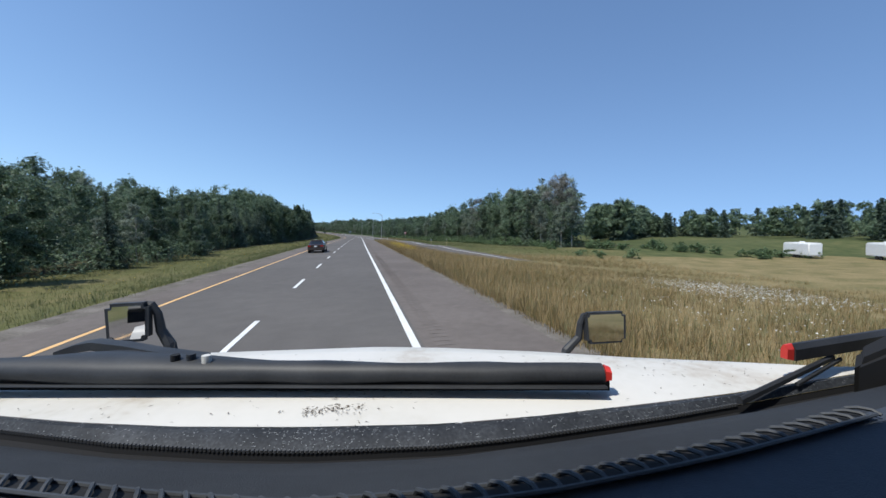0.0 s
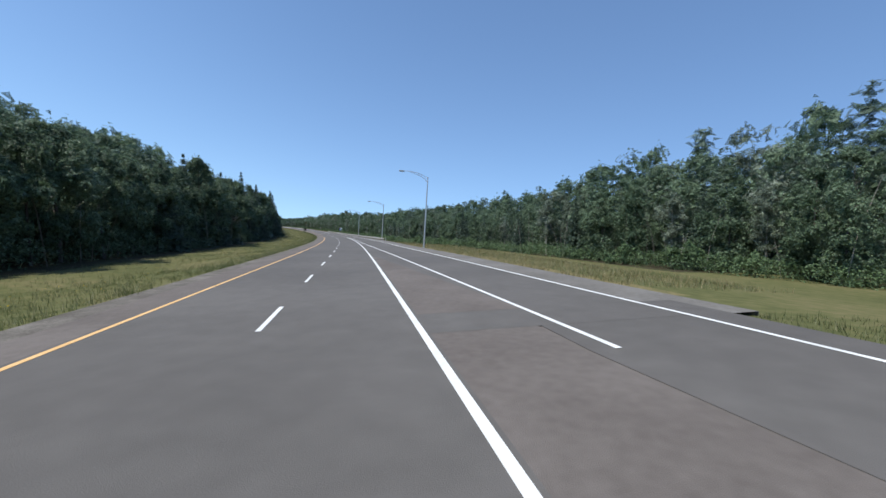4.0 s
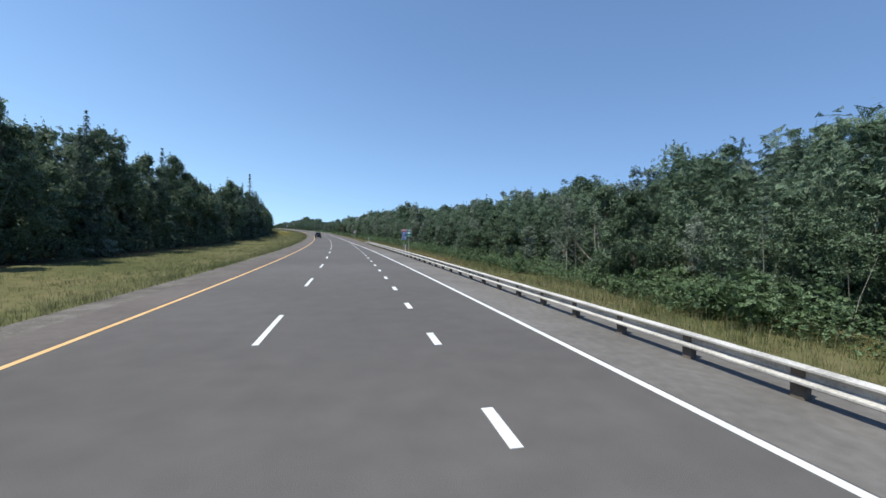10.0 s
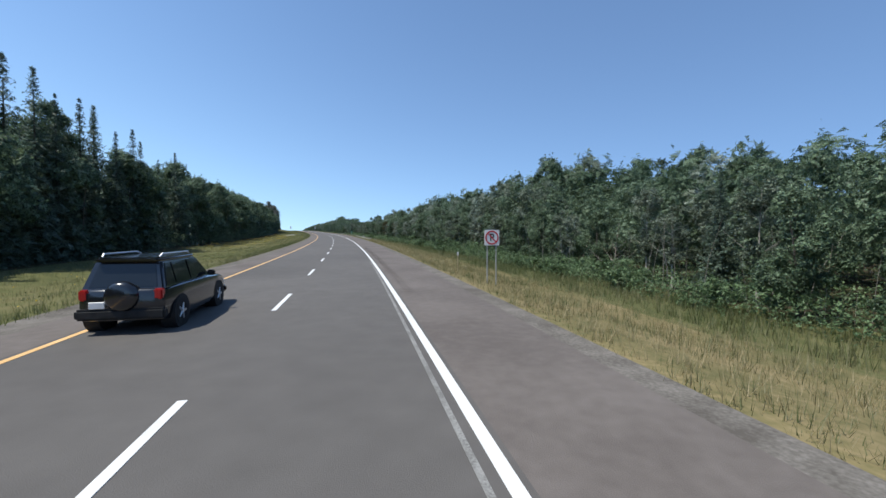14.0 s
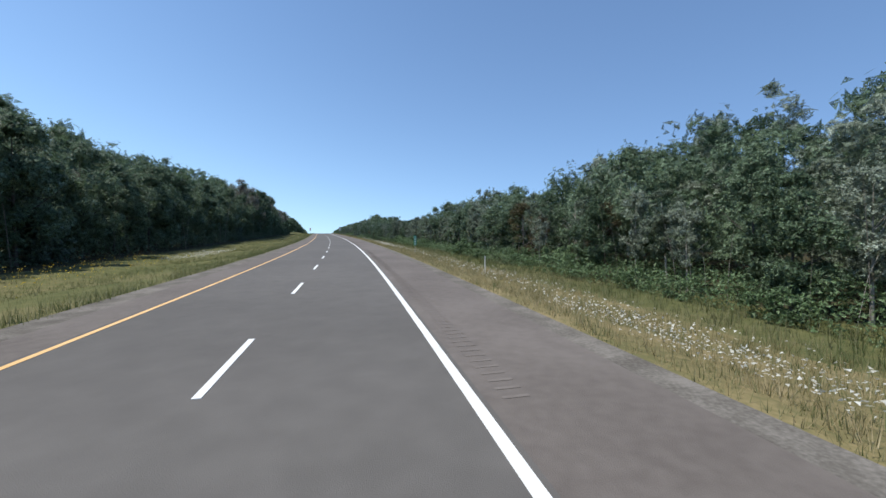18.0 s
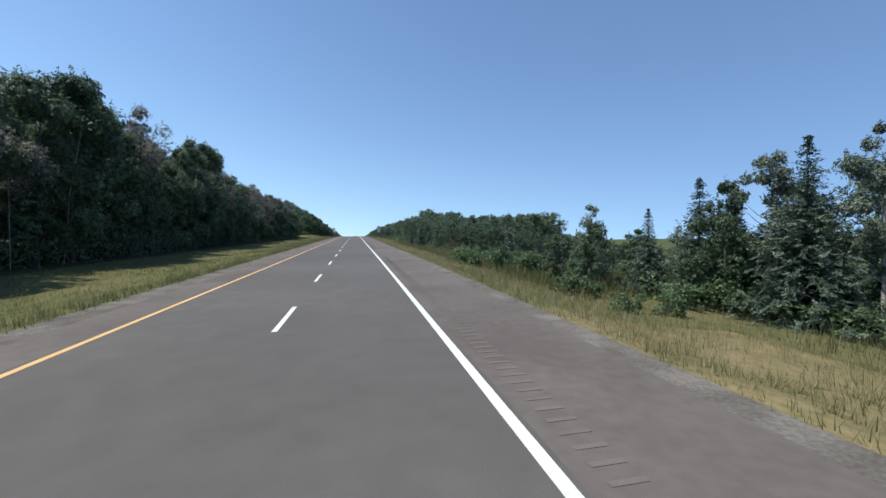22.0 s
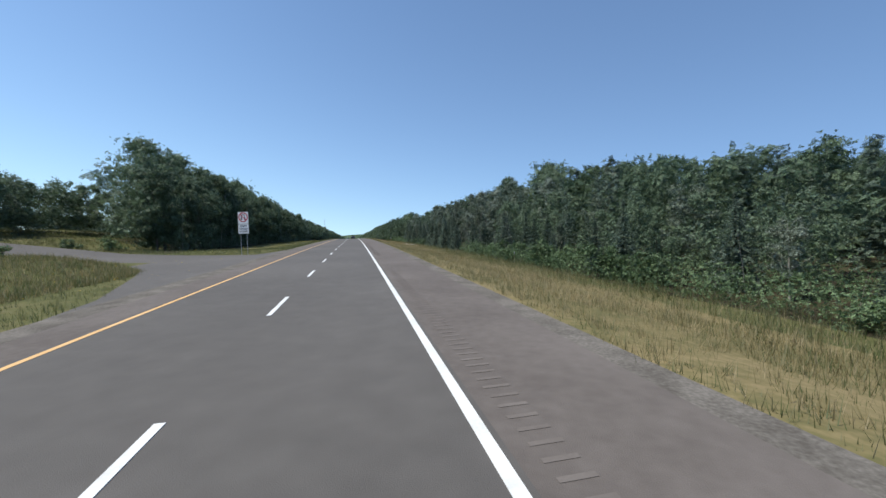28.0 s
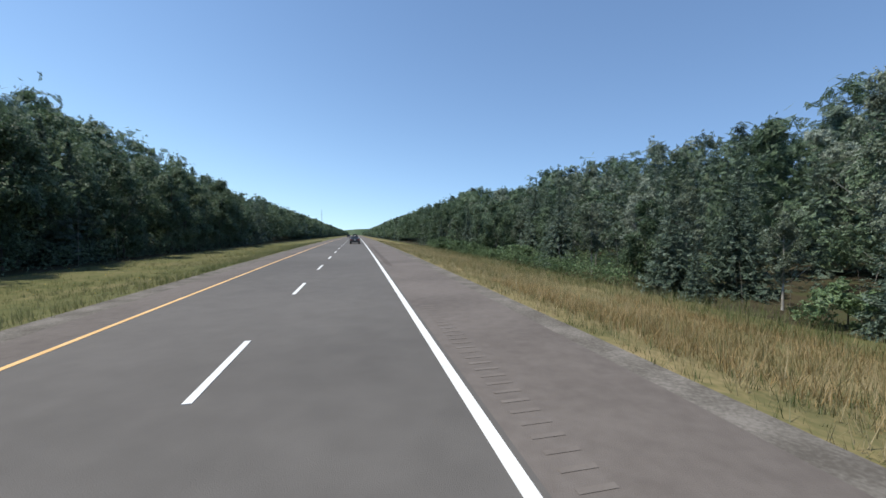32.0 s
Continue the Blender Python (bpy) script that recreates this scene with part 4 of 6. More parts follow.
for s, u, h in ((824, -24, 2.2), (826.5, -26.5, 2.6), (829, -21.5, 1.5), (822, -28, 2.0), (831, -25, 1.6), (833, -29, 2.4), (861, -31, 2.0), (863, -27.5, 1.8), (858, -34, 1.6)):     # bushes round the crossover
    plant("shrub", s, u, h)
for i in range(6):
    plant("shrub", RNG.uniform(55, 80), RNG.uniform(36, 60), RNG.uniform(1.0, 2.0))
for i in range(28):       # hedge between the meadow and the parked trailers
    a = RNG.uniform()
    plant("shrub", 76 - 24 * a + RNG.normal(0, 2), 54 + 36 * a + RNG.normal(0, 2), RNG.uniform(1.0, 2.2))
for s, u, h in ((427, -22.2, 13.5), (431, -23.2, 15.2), (434.5, -22.4, 14.2), (438, -23.4, 16.4), (442, -22.5, 14.6), (446.5, -23.2, 15.6), (451, -22.4, 13.6), (456, -23, 15.0), (404, -22.4, 14)):     # spiky tops along the forest edge
    plant("larch", s, u, h)
plant("spruce", 929.2, 20.6, 3.4)
# spruces with wide drooping branches before the airy poplars near the end
for s, u, h in ((867, 20.6, 6.2), (871.5, 21.4, 7.4), (876, 20.6, 6.6), (880.5, 21.6, 7.6), (886, 20.8, 6.0), (893, 21.4, 7.0), (903, 21.0, 6.4), (912, 21.6, 7.2), (921, 21.0, 6.2), (932, 21.6, 6.8)):
    plant("spruce", s, u, h)
for s, u, h in ((869, 29, 11.5), (874, 27.5, 10.5), (879, 30, 12.5), (884, 28, 11), (890, 31, 13.5), (897, 29, 12), (905, 30, 13), (915, 28.5, 11.5), (926, 30, 13)):
    plant("poplar", s, u, h)
for s, u, h in ((296, -23.5, 19.3), (299.5, -24, 20.2), (303, -23.2, 18.8), (306.5, -24, 17.6), (293, -24, 18), (104, -22.6, 8.4), (110, -23.4, 9.8), (114, -22.8, 9.0), (118.5, -23.6, 9.6), (90, -22.4, 7.4)):
    plant("spruce", s, u, h)


# ---- grass and flowers, joined ----
def tufts(name, s, u, hgt, material, label, blades=5, lean=.35, width=.013):
    n = len(s)
    x, y = plan(s, u)
    z = road_z(s) + ground_h(s, u) - .03
    out = []
    for b in range(blades):
        a = RNG.uniform(0, 6.283, n)
        h = hgt * RNG.uniform(.55, 1.15, n)
        ox, oy = RNG.normal(0, .11, n), RNG.normal(0, .11, n)
        dx, dy = np.cos(a), np.sin(a)
        w = width * RNG.uniform(.7, 1.5, n)
        p0 = np.stack([x + ox - dy * w, y + oy + dx * w, z], -1)
        p1 = np.stack([x + ox + dy * w, y + oy - dx * w, z], -1)
        l = h * lean * RNG.uniform(.2, 1.6, n)
        p2 = np.stack([x + ox + dx * l, y + oy + dy * l, z + h], -1)
        out.append(np.stack([p0, p1, p2], 1))
    v = np.concatenate(out).reshape(-1, 3)
    ob = new(name, array_mesh(name, v, np.arange(len(v)).reshape(-1, 3), material))
    tagged(ob, label, "grass", "", "stuff")


def scatter(n, s0, s1, u0, u1, power=1.0):
    return RNG.uniform(s0, s1, n), u0 + (u1 - u0) * RNG.uniform(0, 1, n) ** power


s, u = scatter(66000, -5, 1010, -6.3, -20.5, 1.3)
s2, u2 = scatter(9000, 796, 874, -10, -42)
s, u = np.concatenate([s, s2]), np.concatenate([u, u2])
keep = ~((s > lerp(-u, MOUTH_U, MOUTH_S)) & (s < lerp(-u, CROSS_U, CROSS_S)))
tufts("grass", s[keep], u[keep], RNG.uniform(.14, .36, keep.sum()) * (1 + .5 * (u[keep] > -7.4)), GRASS_G, "green verge grass with yellow tips", 8, .55, .0065)
s, u = scatter(4200, 0, 1, -10.5, -44, 1.3)
s = lerp(-u, MOUTH_U, MOUTH_S) - .6 - 14 * s ** 1.3
tufts("dry_grass", s[::2], u[::2], RNG.uniform(.25, .55, len(s[::2])), GRASS_D, "seeding yellow grass before the paved crossover", 6, .5, .012)
tufts("tall_weeds", s[1::2], u[1::2], RNG.uniform(.25, .5, len(s[1::2])), GRASS_G, "rank grass before the paved crossover", 6, .5, .014)
s, u = scatter(6000, 850, 905, -12, -62)
keep = -u > .46 * (s - 797) - 4
tufts("grass", s[keep], u[keep], RNG.uniform(.3, .6, keep.sum()), GRASS_G, "grass of the rising clearing", 6, .4, .018)
s, u = scatter(40000, 368, 1010, 7.25, 21, 1.2)
tufts("grass", s, u, RNG.uniform(.12, .38, len(s)) * (1 + .5 * (u > 10)), GRASS_G, "green verge grass", 8, .55, .0062)
s, u = scatter(26000, 372, 1010, 7.3, 15.5)
tufts("dry_grass", s, u, RNG.uniform(.2, .5, len(s)), GRASS_D, "straw-coloured verge grass", 8, .6, .006)
s, u = scatter(12000, 742, 1010, 10.5, 19.5)
tufts("dry_grass", s, u, RNG.uniform(.25, .6, len(s)), GRASS_D, "straw-coloured grass before the trees", 6, .6, .008)
s, u = scatter(16000, 215, 1010, 0, 1)
s, u = np.where((s > 640) & (s < 742), s - 250, s), None
u = front_right(s) - .3 - 6.5 * RNG.uniform(0, 1, len(s)) ** 1.4
tufts("tall_weeds", s, u, RNG.uniform(.4, 1.0, len(s)), GRASS_G, "rank weeds and grass before the forest edge", 6, .4, .012)
s, u = scatter(5200, 884, 930, 8.5, 18)
s2, u2 = scatter(3200, 330, 384, 10.5, 17)
s, u = np.concatenate([s, s2]), np.concatenate([u, u2])
keep = np.array([noise.noise(Vector((a * .12, b * .3, 7.0))) for a, b in zip(s, u)]) > -.05
tufts("dry_grass", s[keep], u[keep], RNG.uniform(.25, .55, keep.sum()), GRASS_O, "orange-brown patches of dry grass", 7, .6, .008)
s, u = scatter(9000, -10, 1010, -6.05, -7.3, 1.5)
keep = ((s < 806) | (s > 850)) & (np.array([noise.noise(Vector((a * .25, 1.5, 3.0))) for a in s]) > -.15)
tufts("tall_weeds", s[keep], u[keep], RNG.uniform(.2, .5, keep.sum()), GRASS_G, "dark weeds along the gravel edge", 6, .55, .012)
s, u = scatter(18000, 130, 384, 9.2, 23)
keep = u > right_edge(s) + 2.0
tufts("grass", s[keep], u[keep], RNG.uniform(.15, .4, keep.sum()), GRASS_G, "green grass behind the guardrail", 5, .5, .009)
tufts("dry_grass", s[keep][::2], u[keep][::2] + .3, RNG.uniform(.3, .6, len(s[keep][::2])), GRASS_D, "straw-coloured grass behind the guardrail", 6, .5, .008)
s, u = scatter(44000, -15, 124, 6.9, 46, 1.9)
off_ramp = (u < lerp(s, RL_S, RL_U) - .2) | (u > right_edge(s) + 1.5)
s, u = s[off_ramp], u[off_ramp]
beyond = (s > 60) & (u > 11.5)
tufts("grass", s[beyond], u[beyond], RNG.uniform(.12, .3, beyond.sum()), GRASS_G, "short green grass beside the ramp", 6, .5, .009)
s, u = s[~beyond], u[~beyond]
tufts("dry_grass", s, u, RNG.uniform(.3, .7, len(s)) * np.where((s > 86) & (u < 11), .55, np.where((s > 36) & (u < 11.5), 1.55, np.where((s > 20) & (u < 13), 1.2, 1))), GRASS_O, "tall dry orange-brown meadow grass", 7, .5, .007)
tufts("grass", s[::3], u[::3] + .15, RNG.uniform(.25, .6, len(s[::3])), GRASS_G, "green grass in the meadow", 5, .5, .008)


s, u = scatter(9000, 648, 742, 13, 42, 1.4)
tufts("grass", s, u, RNG.uniform(.5, 1.1, len(s)), GRASS_G, "tall rank grass of the open field", 6, width=.02)


def flowers(name, s, u, hgt, size, material, label):
    n = len(s)
    x, y = plan(s, u)
    z = road_z(s) + ground_h(s, u) + hgt
    p = np.stack([x, y, z], -1)
    ob = new(name, crown_mesh(name, leaf_quads(p, np.tile([0, 0, 1.0], (n, 1)), size, RNG, 1.0), material))
    tagged(ob, label, "wildflowers", "", "stuff")


s, u = scatter(2400, 0, 1, 0, 1)
s, u = 14 + 8 * s + RNG.normal(0, 1.2, len(s)), 18 + 9 * u + 3 * s + RNG.normal(0, 1.0, len(s))
flowers("white_flowers", s, u, RNG.uniform(.35, .6, len(s)), .06, PETAL, "patch of white wildflowers in the meadow")
s, u = scatter(260, 5, 14, 9.5, 18)
flowers("white_flowers", s, u, RNG.uniform(.3, .5, len(s)), .05, PETAL, "few white wildflowers in the dry grass")
s, u = scatter(1300, 500, 620, 7.6, 11)
flowers("white_flowers", s, u, RNG.uniform(.35, .7, len(s)), .06, PETAL, "white umbels of wildflowers on the verge")
s, u = scatter(4200, 0, 1000, -7, -18)
flowers("yellow_flowers", s, u, RNG.uniform(.25, .5, len(s)), .05, PETAL_Y, "small yellow wildflowers on the verge")


# low growth under the forest edge
def undergrowth(side, material):
    out_p = []
    for sd, s0, s1, u0, h0, h1, mix in EDGE:
        if sd != side:
            continue
        n = int((s1 - s0) * (0 if s0 == 862 and side > 0 else 430 if side > 0 else 170))
        s = RNG.uniform(s0, s1, n)
        u = sd * ((front_right(s) if sd > 0 else u0) - np.where(sd > 0, 2.8, 1.6) + (12 if sd > 0 else 8) * RNG.uniform(0, 1, n) ** 1.4)
        lump = np.array([.55 + .9 * abs(noise.noise(Vector((a * .35, b * .35, 0)))) for a, b in zip(s, u)])
        x, y = plan(s, u)
        z = road_z(s) + ground_h(s, u) + (2.1 if side > 0 else 3.0) * lump * RNG.uniform(0, 1, n) ** .8
        out_p.append(np.stack([x, y, z], -1))
    p = np.concatenate(out_p)
    nr = np.tile([0, 0, .8], (len(p), 1)) + RNG.normal(0, .5, (len(p), 3))
    ob = new("undergrowth", crown_mesh("undergrowth", leaf_quads(p, nr, .16 if side > 0 else .21, RNG), material))
    tagged(ob, "low leafy undergrowth along the forest edge", "undergrowth", "", "stuff")


def stems(s, u, hgt, label):
    """Thin bare stems and saplings, three-sided and tapered."""
    n = len(s)
    x, y = plan(s, u)
    z = road_z(s) + ground_h(s, u) - .1
    a = RNG.uniform(0, 6.283, n)
    l = hgt * RNG.uniform(.02, .34, n)
    w = hgt * RNG.uniform(.0025, .005, n)
    rg = []
    for f, k in ((0, 1.0), (.5, .8), (1, .25)):
        bow = f ** 1.6
        for j in range(3):
            b = 2.094 * j
            rg.append(np.stack([x + np.cos(a) * l * bow + w * k * math.cos(b), y + np.sin(a) * l * bow + w * k * math.sin(b), z + hgt * f], -1))
    v = np.stack(rg, 1).reshape(-1, 3)
    q = np.array([(i * 3 + j, i * 3 + (j + 1) % 3, i * 3 + 3 + (j + 1) % 3, i * 3 + 3 + j) for i in range(2) for j in range(3)])
    ob = new("bare_stems", array_mesh("bare_stems", v, (np.arange(n)[:, None, None] * 9 + q[None]).reshape(-1, 4), BARK_STEM))
    tagged(ob, label, "stems", "", "stuff")


for side in (1, -1):
    ps, pu, ph = [], [], []
    for sd, s0, s1, u0, h0, h1, mix in EDGE:
        if sd == side:
            n = int((s1 - s0) * (1.0 if side > 0 else .4))
            ps.append(RNG.uniform(s0, s1, n))
            pu.append(side * ((front_right(ps[-1]) if side > 0 else u0) + RNG.uniform(-1.4, 1.6, n)))
            ph.append(RNG.uniform(.25, .85, n) * h0)
    stems(np.concatenate(ps), np.concatenate(pu), np.concatenate(ph), "thin pale bare stems along the forest edge")
undergrowth(1, SHRUB)
undergrowth(-1, LEAF)

# pale broken stones on the verge
def stones(name, s, u, size, label):
    n = len(s)
    x, y = plan(s, u)
    z = road_z(s) + ground_h(s, u)
    c = np.stack([x, y, z], -1)
    cor = np.array([(1, 0, 0), (-.5, .87, 0), (-.5, -.87, 0), (0, 0, 1.0), (0, 0, -1.0)])
    sz = size * RNG.uniform(.4, 1.3, (n, 1, 1))
    v = c[:, None] + sz * (cor[None] + RNG.normal(0, .22, (n, 5, 3))) * np.array([1, 1, .6])
    tri = np.array([(0, 1, 3), (1, 2, 3), (2, 0, 3), (1, 0, 4), (2, 1, 4), (0, 2, 4)])
    q = (np.arange(n)[:, None, None] * 5 + tri[None]).reshape(-1, 3)
    ob = new(name, array_mesh(name, v.reshape(-1, 3), q, surface("pale_stone", [(.30, .28, .25), (.48, .46, .42)], scale=4, rough=.95, island=.6)))
    tagged(ob, label, "stones", "", "stuff")


s, u = scatter(1500, 511, 527, 8.1, 10.6)
flowers("white_flowers", s, u, RNG.uniform(.15, .5, len(s)), .055, PETAL, "dense white wildflowers at the edge of the shoulder")
s, u = scatter(420, 516, 548, 8.5, 14.0)
flowers("white_flowers", s, u, RNG.uniform(.25, .6, len(s)), .075, PETAL, "loose white umbels in the green verge")
s, u = scatter(1000, 578, 592, 8.6, 11.3)
flowers("white_flowers", s, u, RNG.uniform(.2, .5, len(s)), .055, PETAL, "band of white wildflowers on the verge")
s, u = scatter(900, 556, 570, -11.5, -15.0)
flowers("white_flowers", s, u, RNG.uniform(.3, .6, len(s)), .075, PETAL, "white umbels before the forest edge")
s, u = scatter(560, 890.6, 894.0, 14.2, 17.2)
flowers("white_flowers", s, u, RNG.uniform(.25, .5, len(s)), .07, PETAL, "patch of white daisies in the verge")
s, u = scatter(1500, 40, 58, 6.9, 8.6)
flowers("yellow_flowers", s, u, RNG.uniform(.45, .85, len(s)), .085, PETAL_Y, "bright yellow wildflowers beside the shoulder")
s, u = scatter(900, 338, 350, 12.6, 15.2)
stones("stones", s, u, .08, "pale stones behind the guardrail")
s, u = scatter(120, 890.5, 894.2, 13.8, 17.2)
stones("stones", s, u, .08, "pale stones in the grass of the verge")
s, u = scatter(300, 560, 600, 8, 10.5, 1.0)
stones("stones", s, u, .06, "scattered pale stones in the grass")
s, u = scatter(2600, 455, 560, -12, -18)
flowers("yellow_flowers", s, u, RNG.uniform(.4, .75, len(s)), .08, PETAL_Y, "band of yellow wildflowers along the trees")


# ---- guardrail, lamps, signs ----
WHITE = plain("white_sheeting", (.78, .78, .77), 0.45)
RED = plain("red_sheeting", (.55, .03, .04), 0.45)
BLACK = plain("black_sheeting", (.02, .02, .02), 0.5)
BLUE = plain("blue_sheeting", (.02, .12, .48), 0.45)
GREEN = plain("green_sheeting", (.0, .20, .13), 0.45)
TEAL = plain("bright_green_sheeting", (.0, .30, .20), 0.45)
RUBBER = surface("rubber", [(.012, .012, .012), (.03, .03, .03)], scale=6, rough=0.85)
ALUMINIUM = surface("brushed_aluminium", [(.50, .51, .52), (.62, .63, .64)], scale=4, rough=0.42, metal=0.8)
GLASS_DARK = plain("dark_glass", (.012, .015, .018), 0.06, 0.0, 0.6)
RED_LAMP = plain("red_lens", (.45, .02, .02), 0.2)
CLEAR_LAMP = plain("clear_lens", (.7, .7, .7), 0.15)

rail_u = lambda s: lerp(s, [213, 235, 268, 323, 353, 369], [10.95, 10.0, 8.85, 7.75, 7.08, 6.8])
guard = thing("guardrail", at(288, float(rail_u(288))), "galvanised steel W-beam guardrail on short posts", "guardrail")
gm = guard.matrix_world.inverted()


def local(m, s, u, h):
    x, y = plan(s, u)
    return m @ Vector((float(x), float(y), float(road_z(s) + h)))


# W profile: offset towards the road and height
PROF = [(0.0, .19), (-.03, .20), (-.085, .228), (-.085, .258), (.0, .292), (.035, .305), (.035, .400), (.0, .413), (-.085, .447), (-.085, .477), (-.03, .505), (0.0, .515)]
for i in range(41):
    sa, sb = 213 + 3.81 * i, 213 + 3.81 * (i + 1) + .12
    bm = bmesh.new()
    rows_v = []
    for s in (sa, (sa + sb) / 2, sb):
        lift = -.012 if s == sb else 0.0
        drop = -.3 * max(0, (s - 363) / 6)
        front = [bm.verts.new(local(gm, s, float(rail_u(s)) + o + lift, z + drop)) for o, z in PROF]
        back = [bm.verts.new(local(gm, s, float(rail_u(s)) + o + lift + .008, z + drop)) for o, z in PROF]
        rows_v.append(front + back[::-1])
    for a, b in zip(rows_v, rows_v[1:]):
        n = len(a)
        for k in range(n):
            bm.faces.new((a[k], a[(k + 1) % n], b[(k + 1) % n], b[k]))
    bm.faces.new(rows_v[0][::-1])
    bm.faces.new(rows_v[-1])
    part("rail_panel", bm, STEEL, guard)
bm = bmesh.new()
box(bm, -.075, .075, -.1, .1, -.9, .47, .01)
post_me = bpy.data.meshes.new("post")
bm.to_mesh(post_me)
bm.free()
post_me.materials.append(WOODPOST)
for i in range(81):
    s = 214 + 1.905 * i
    drop = -.3 * max(0, (s - 363) / 6)
    ob = new("post", post_me)
    ob.parent = guard
    ob.matrix_local = gm @ at(s, float(rail_u(s)) + .09, drop * .9)


def street_lamp():
    """A tall tapered pole with a double-tube arm curving out over the road."""
    t = thing("street_lamp", Matrix(), "tall galvanised street lamp with a curved truss arm", "street lamp", "lamps along the joining lane")
    bm = bmesh.new()
    tube(bm, [(0, 0, -.6), (0, 0, 3), (0, 0, 6), (0, 0, 10.2)], [.12, .105, .085, .06], 12)
    part("pole", bm, ALUMINIUM, t)
    bm = bmesh.new()
    box(bm, -.2, .2, -.2, .2, -.1, .16, .02)
    part("base", bm, POST_STEEL, t)
    upper = [(0, 0, 10.05), (-.6, 0, 10.42), (-1.35, 0, 10.68), (-2.2, 0, 10.80), (-3.1, 0, 10.80)]
    lower = [(0, 0, 9.55), (-.5, 0, 9.98), (-1.1, 0, 10.32), (-1.75, 0, 10.56), (-2.4, 0, 10.74)]
    bm = bmesh.new()
    tube(bm, upper, [.036, .034, .032, .03, .028], 8)
    part("upper_arm", bm, ALUMINIUM, t)
    bm = bmesh.new()
    tube(bm, lower, [.036, .034, .032, .03, .028], 8)
    part("lower_arm", bm, ALUMINIUM, t)
    for x in (-.35, -.8, -1.25, -1.7):
        z0, z1 = (float(lerp(-x, [-q[0] for q in arm], [q[2] for q in arm])) for arm in (lower, upper))
        bm = bmesh.new()
        tube(bm, [(x, 0, z0), (x, 0, z1)], [.022, .022], 6)
        part("strut", bm, ALUMINIUM, t)
    for z in (9.55, 10.05):
        bm = bmesh.new()
        tube(bm, [(0, 0, z - .07), (0, 0, z + .07)], [.085, .085], 12)
        part("clamp", bm, POST_STEEL, t)
    bm = bmesh.new()
    box(bm, -3.75, -3.0, -.15, .15, 10.68, 10.84, .06, 3)
    part("lamp_head", bm, POST_STEEL, t)
    bm = bmesh.new()
    box(bm, -3.68, -3.2, -.11, .11, 10.62, 10.69, .03, 2)
    part("lens", bm, CLEAR_LAMP, t)
    return t


LEAN = Matrix.Rotation(radians(4.0), 4, "Y") @ Matrix.Diagonal((1.1, 1, .99, 1))     # the poles lean back from their arms
lamp = street_lamp()
lamp.matrix_world = at(169.3, 12.0, -.2) @ LEAN
for s, u in ((225.8, 12.0), (281.2, 10.9)):
    copy_thing(lamp, at(s, u, -.15) @ LEAN)


def panel_bm(w, h, z, y=0.0, thick=.02, r=.05):
    """A flat sign panel with rounded corners, facing -y."""
    bm = bmesh.new()
    pts = []
    for cx, cz, a0 in ((w / 2 - r, h / 2 - r, 0), (-w / 2 + r, h / 2 - r, 90), (-w / 2 + r, -h / 2 + r, 180), (w / 2 - r, -h / 2 + r, 270)):
        for k in range(5):
            a = radians(a0 + 22.5 * k)
            pts.append((cx + r * math.cos(a), cz + r * math.sin(a)))
    f = bm.faces.new([bm.verts.new((x, y, z + zz)) for x, zz in pts])
    e = bmesh.ops.extrude_face_region(bm, geom=[f])
    bmesh.ops.translate(bm, verts=[v for v in e["geom"] if isinstance(v, bmesh.types.BMVert)], vec=(0, -thick, 0))
    bmesh.ops.recalc_face_normals(bm, faces=bm.faces)
    return bm


def poly_bm(pts, y, thick=.006):
    bm = bmesh.new()
    f = bm.faces.new([bm.verts.new((x, y, z)) for x, z in pts])
    e = bmesh.ops.extrude_face_region(bm, geom=[f])
    bmesh.ops.translate(bm, verts=[v for v in e["geom"] if isinstance(v, bmesh.types.BMVert)], vec=(0, -thick, 0))
    bmesh.ops.triangulate(bm, faces=[g for g in bm.faces if len(g.verts) > 4])
    bmesh.ops.recalc_face_normals(bm, faces=bm.faces)
    return bm


def ring_bm(r0, r1, x, z, y, n=40, thick=.006):
    bm = bmesh.new()
    a = [[bm.verts.new((x + r * math.cos(2 * math.pi * k / n), yy, z + r * math.sin(2 * math.pi * k / n))) for k in range(n)] for r, yy in ((r0, y - thick), (r1, y - thick), (r1, y), (r0, y))]
    for p, q in ((0, 1), (1, 2), (2, 3), (3, 0)):
        for k in range(n):
            bm.faces.new((a[p][k], a[p][(k + 1) % n], a[q][(k + 1) % n], a[q][k]))
    bmesh.ops.recalc_face_normals(bm, faces=bm.faces)
    return bm


def letters(txt, size, x, z, y, material, parent, squeeze=1.0):
    cu = bpy.data.curves.new("lettering", "FONT")
    cu.body, cu.size, cu.align_x, cu.align_y, cu.extrude, cu.offset = txt, size, "CENTER", "CENTER", 0.002, size * 0.018
    tmp = bpy.data.objects.new("lettering", cu)
    me = bpy.data.meshes.new_from_object(tmp)
    bpy.data.objects.remove(tmp)
    me.materials.clear()
    me.materials.append(material)
    ob = new("lettering", me)
    ob.parent = parent
    ob.matrix_local = pose(x, y, z, 90) @ Matrix.Diagonal((squeeze, 1, 1, 1))
    return ob


def posts(t, xs, top, r=.035, low=-.8, y=.03):
    for x in xs:
        bm = bmesh.new()
        tube(bm, [(x, y, low), (x, y, top)], [r, r], 8)
        part("post", bm, POST_STEEL, t)


def bars(t, rows_b, material, y):
    for x0, x1, z0, z1 in rows_b:
        bm = bmesh.new()
        box(bm, x0, x1, y - .004, y, z0, z1)
        part("text_bar", bm, material, t)


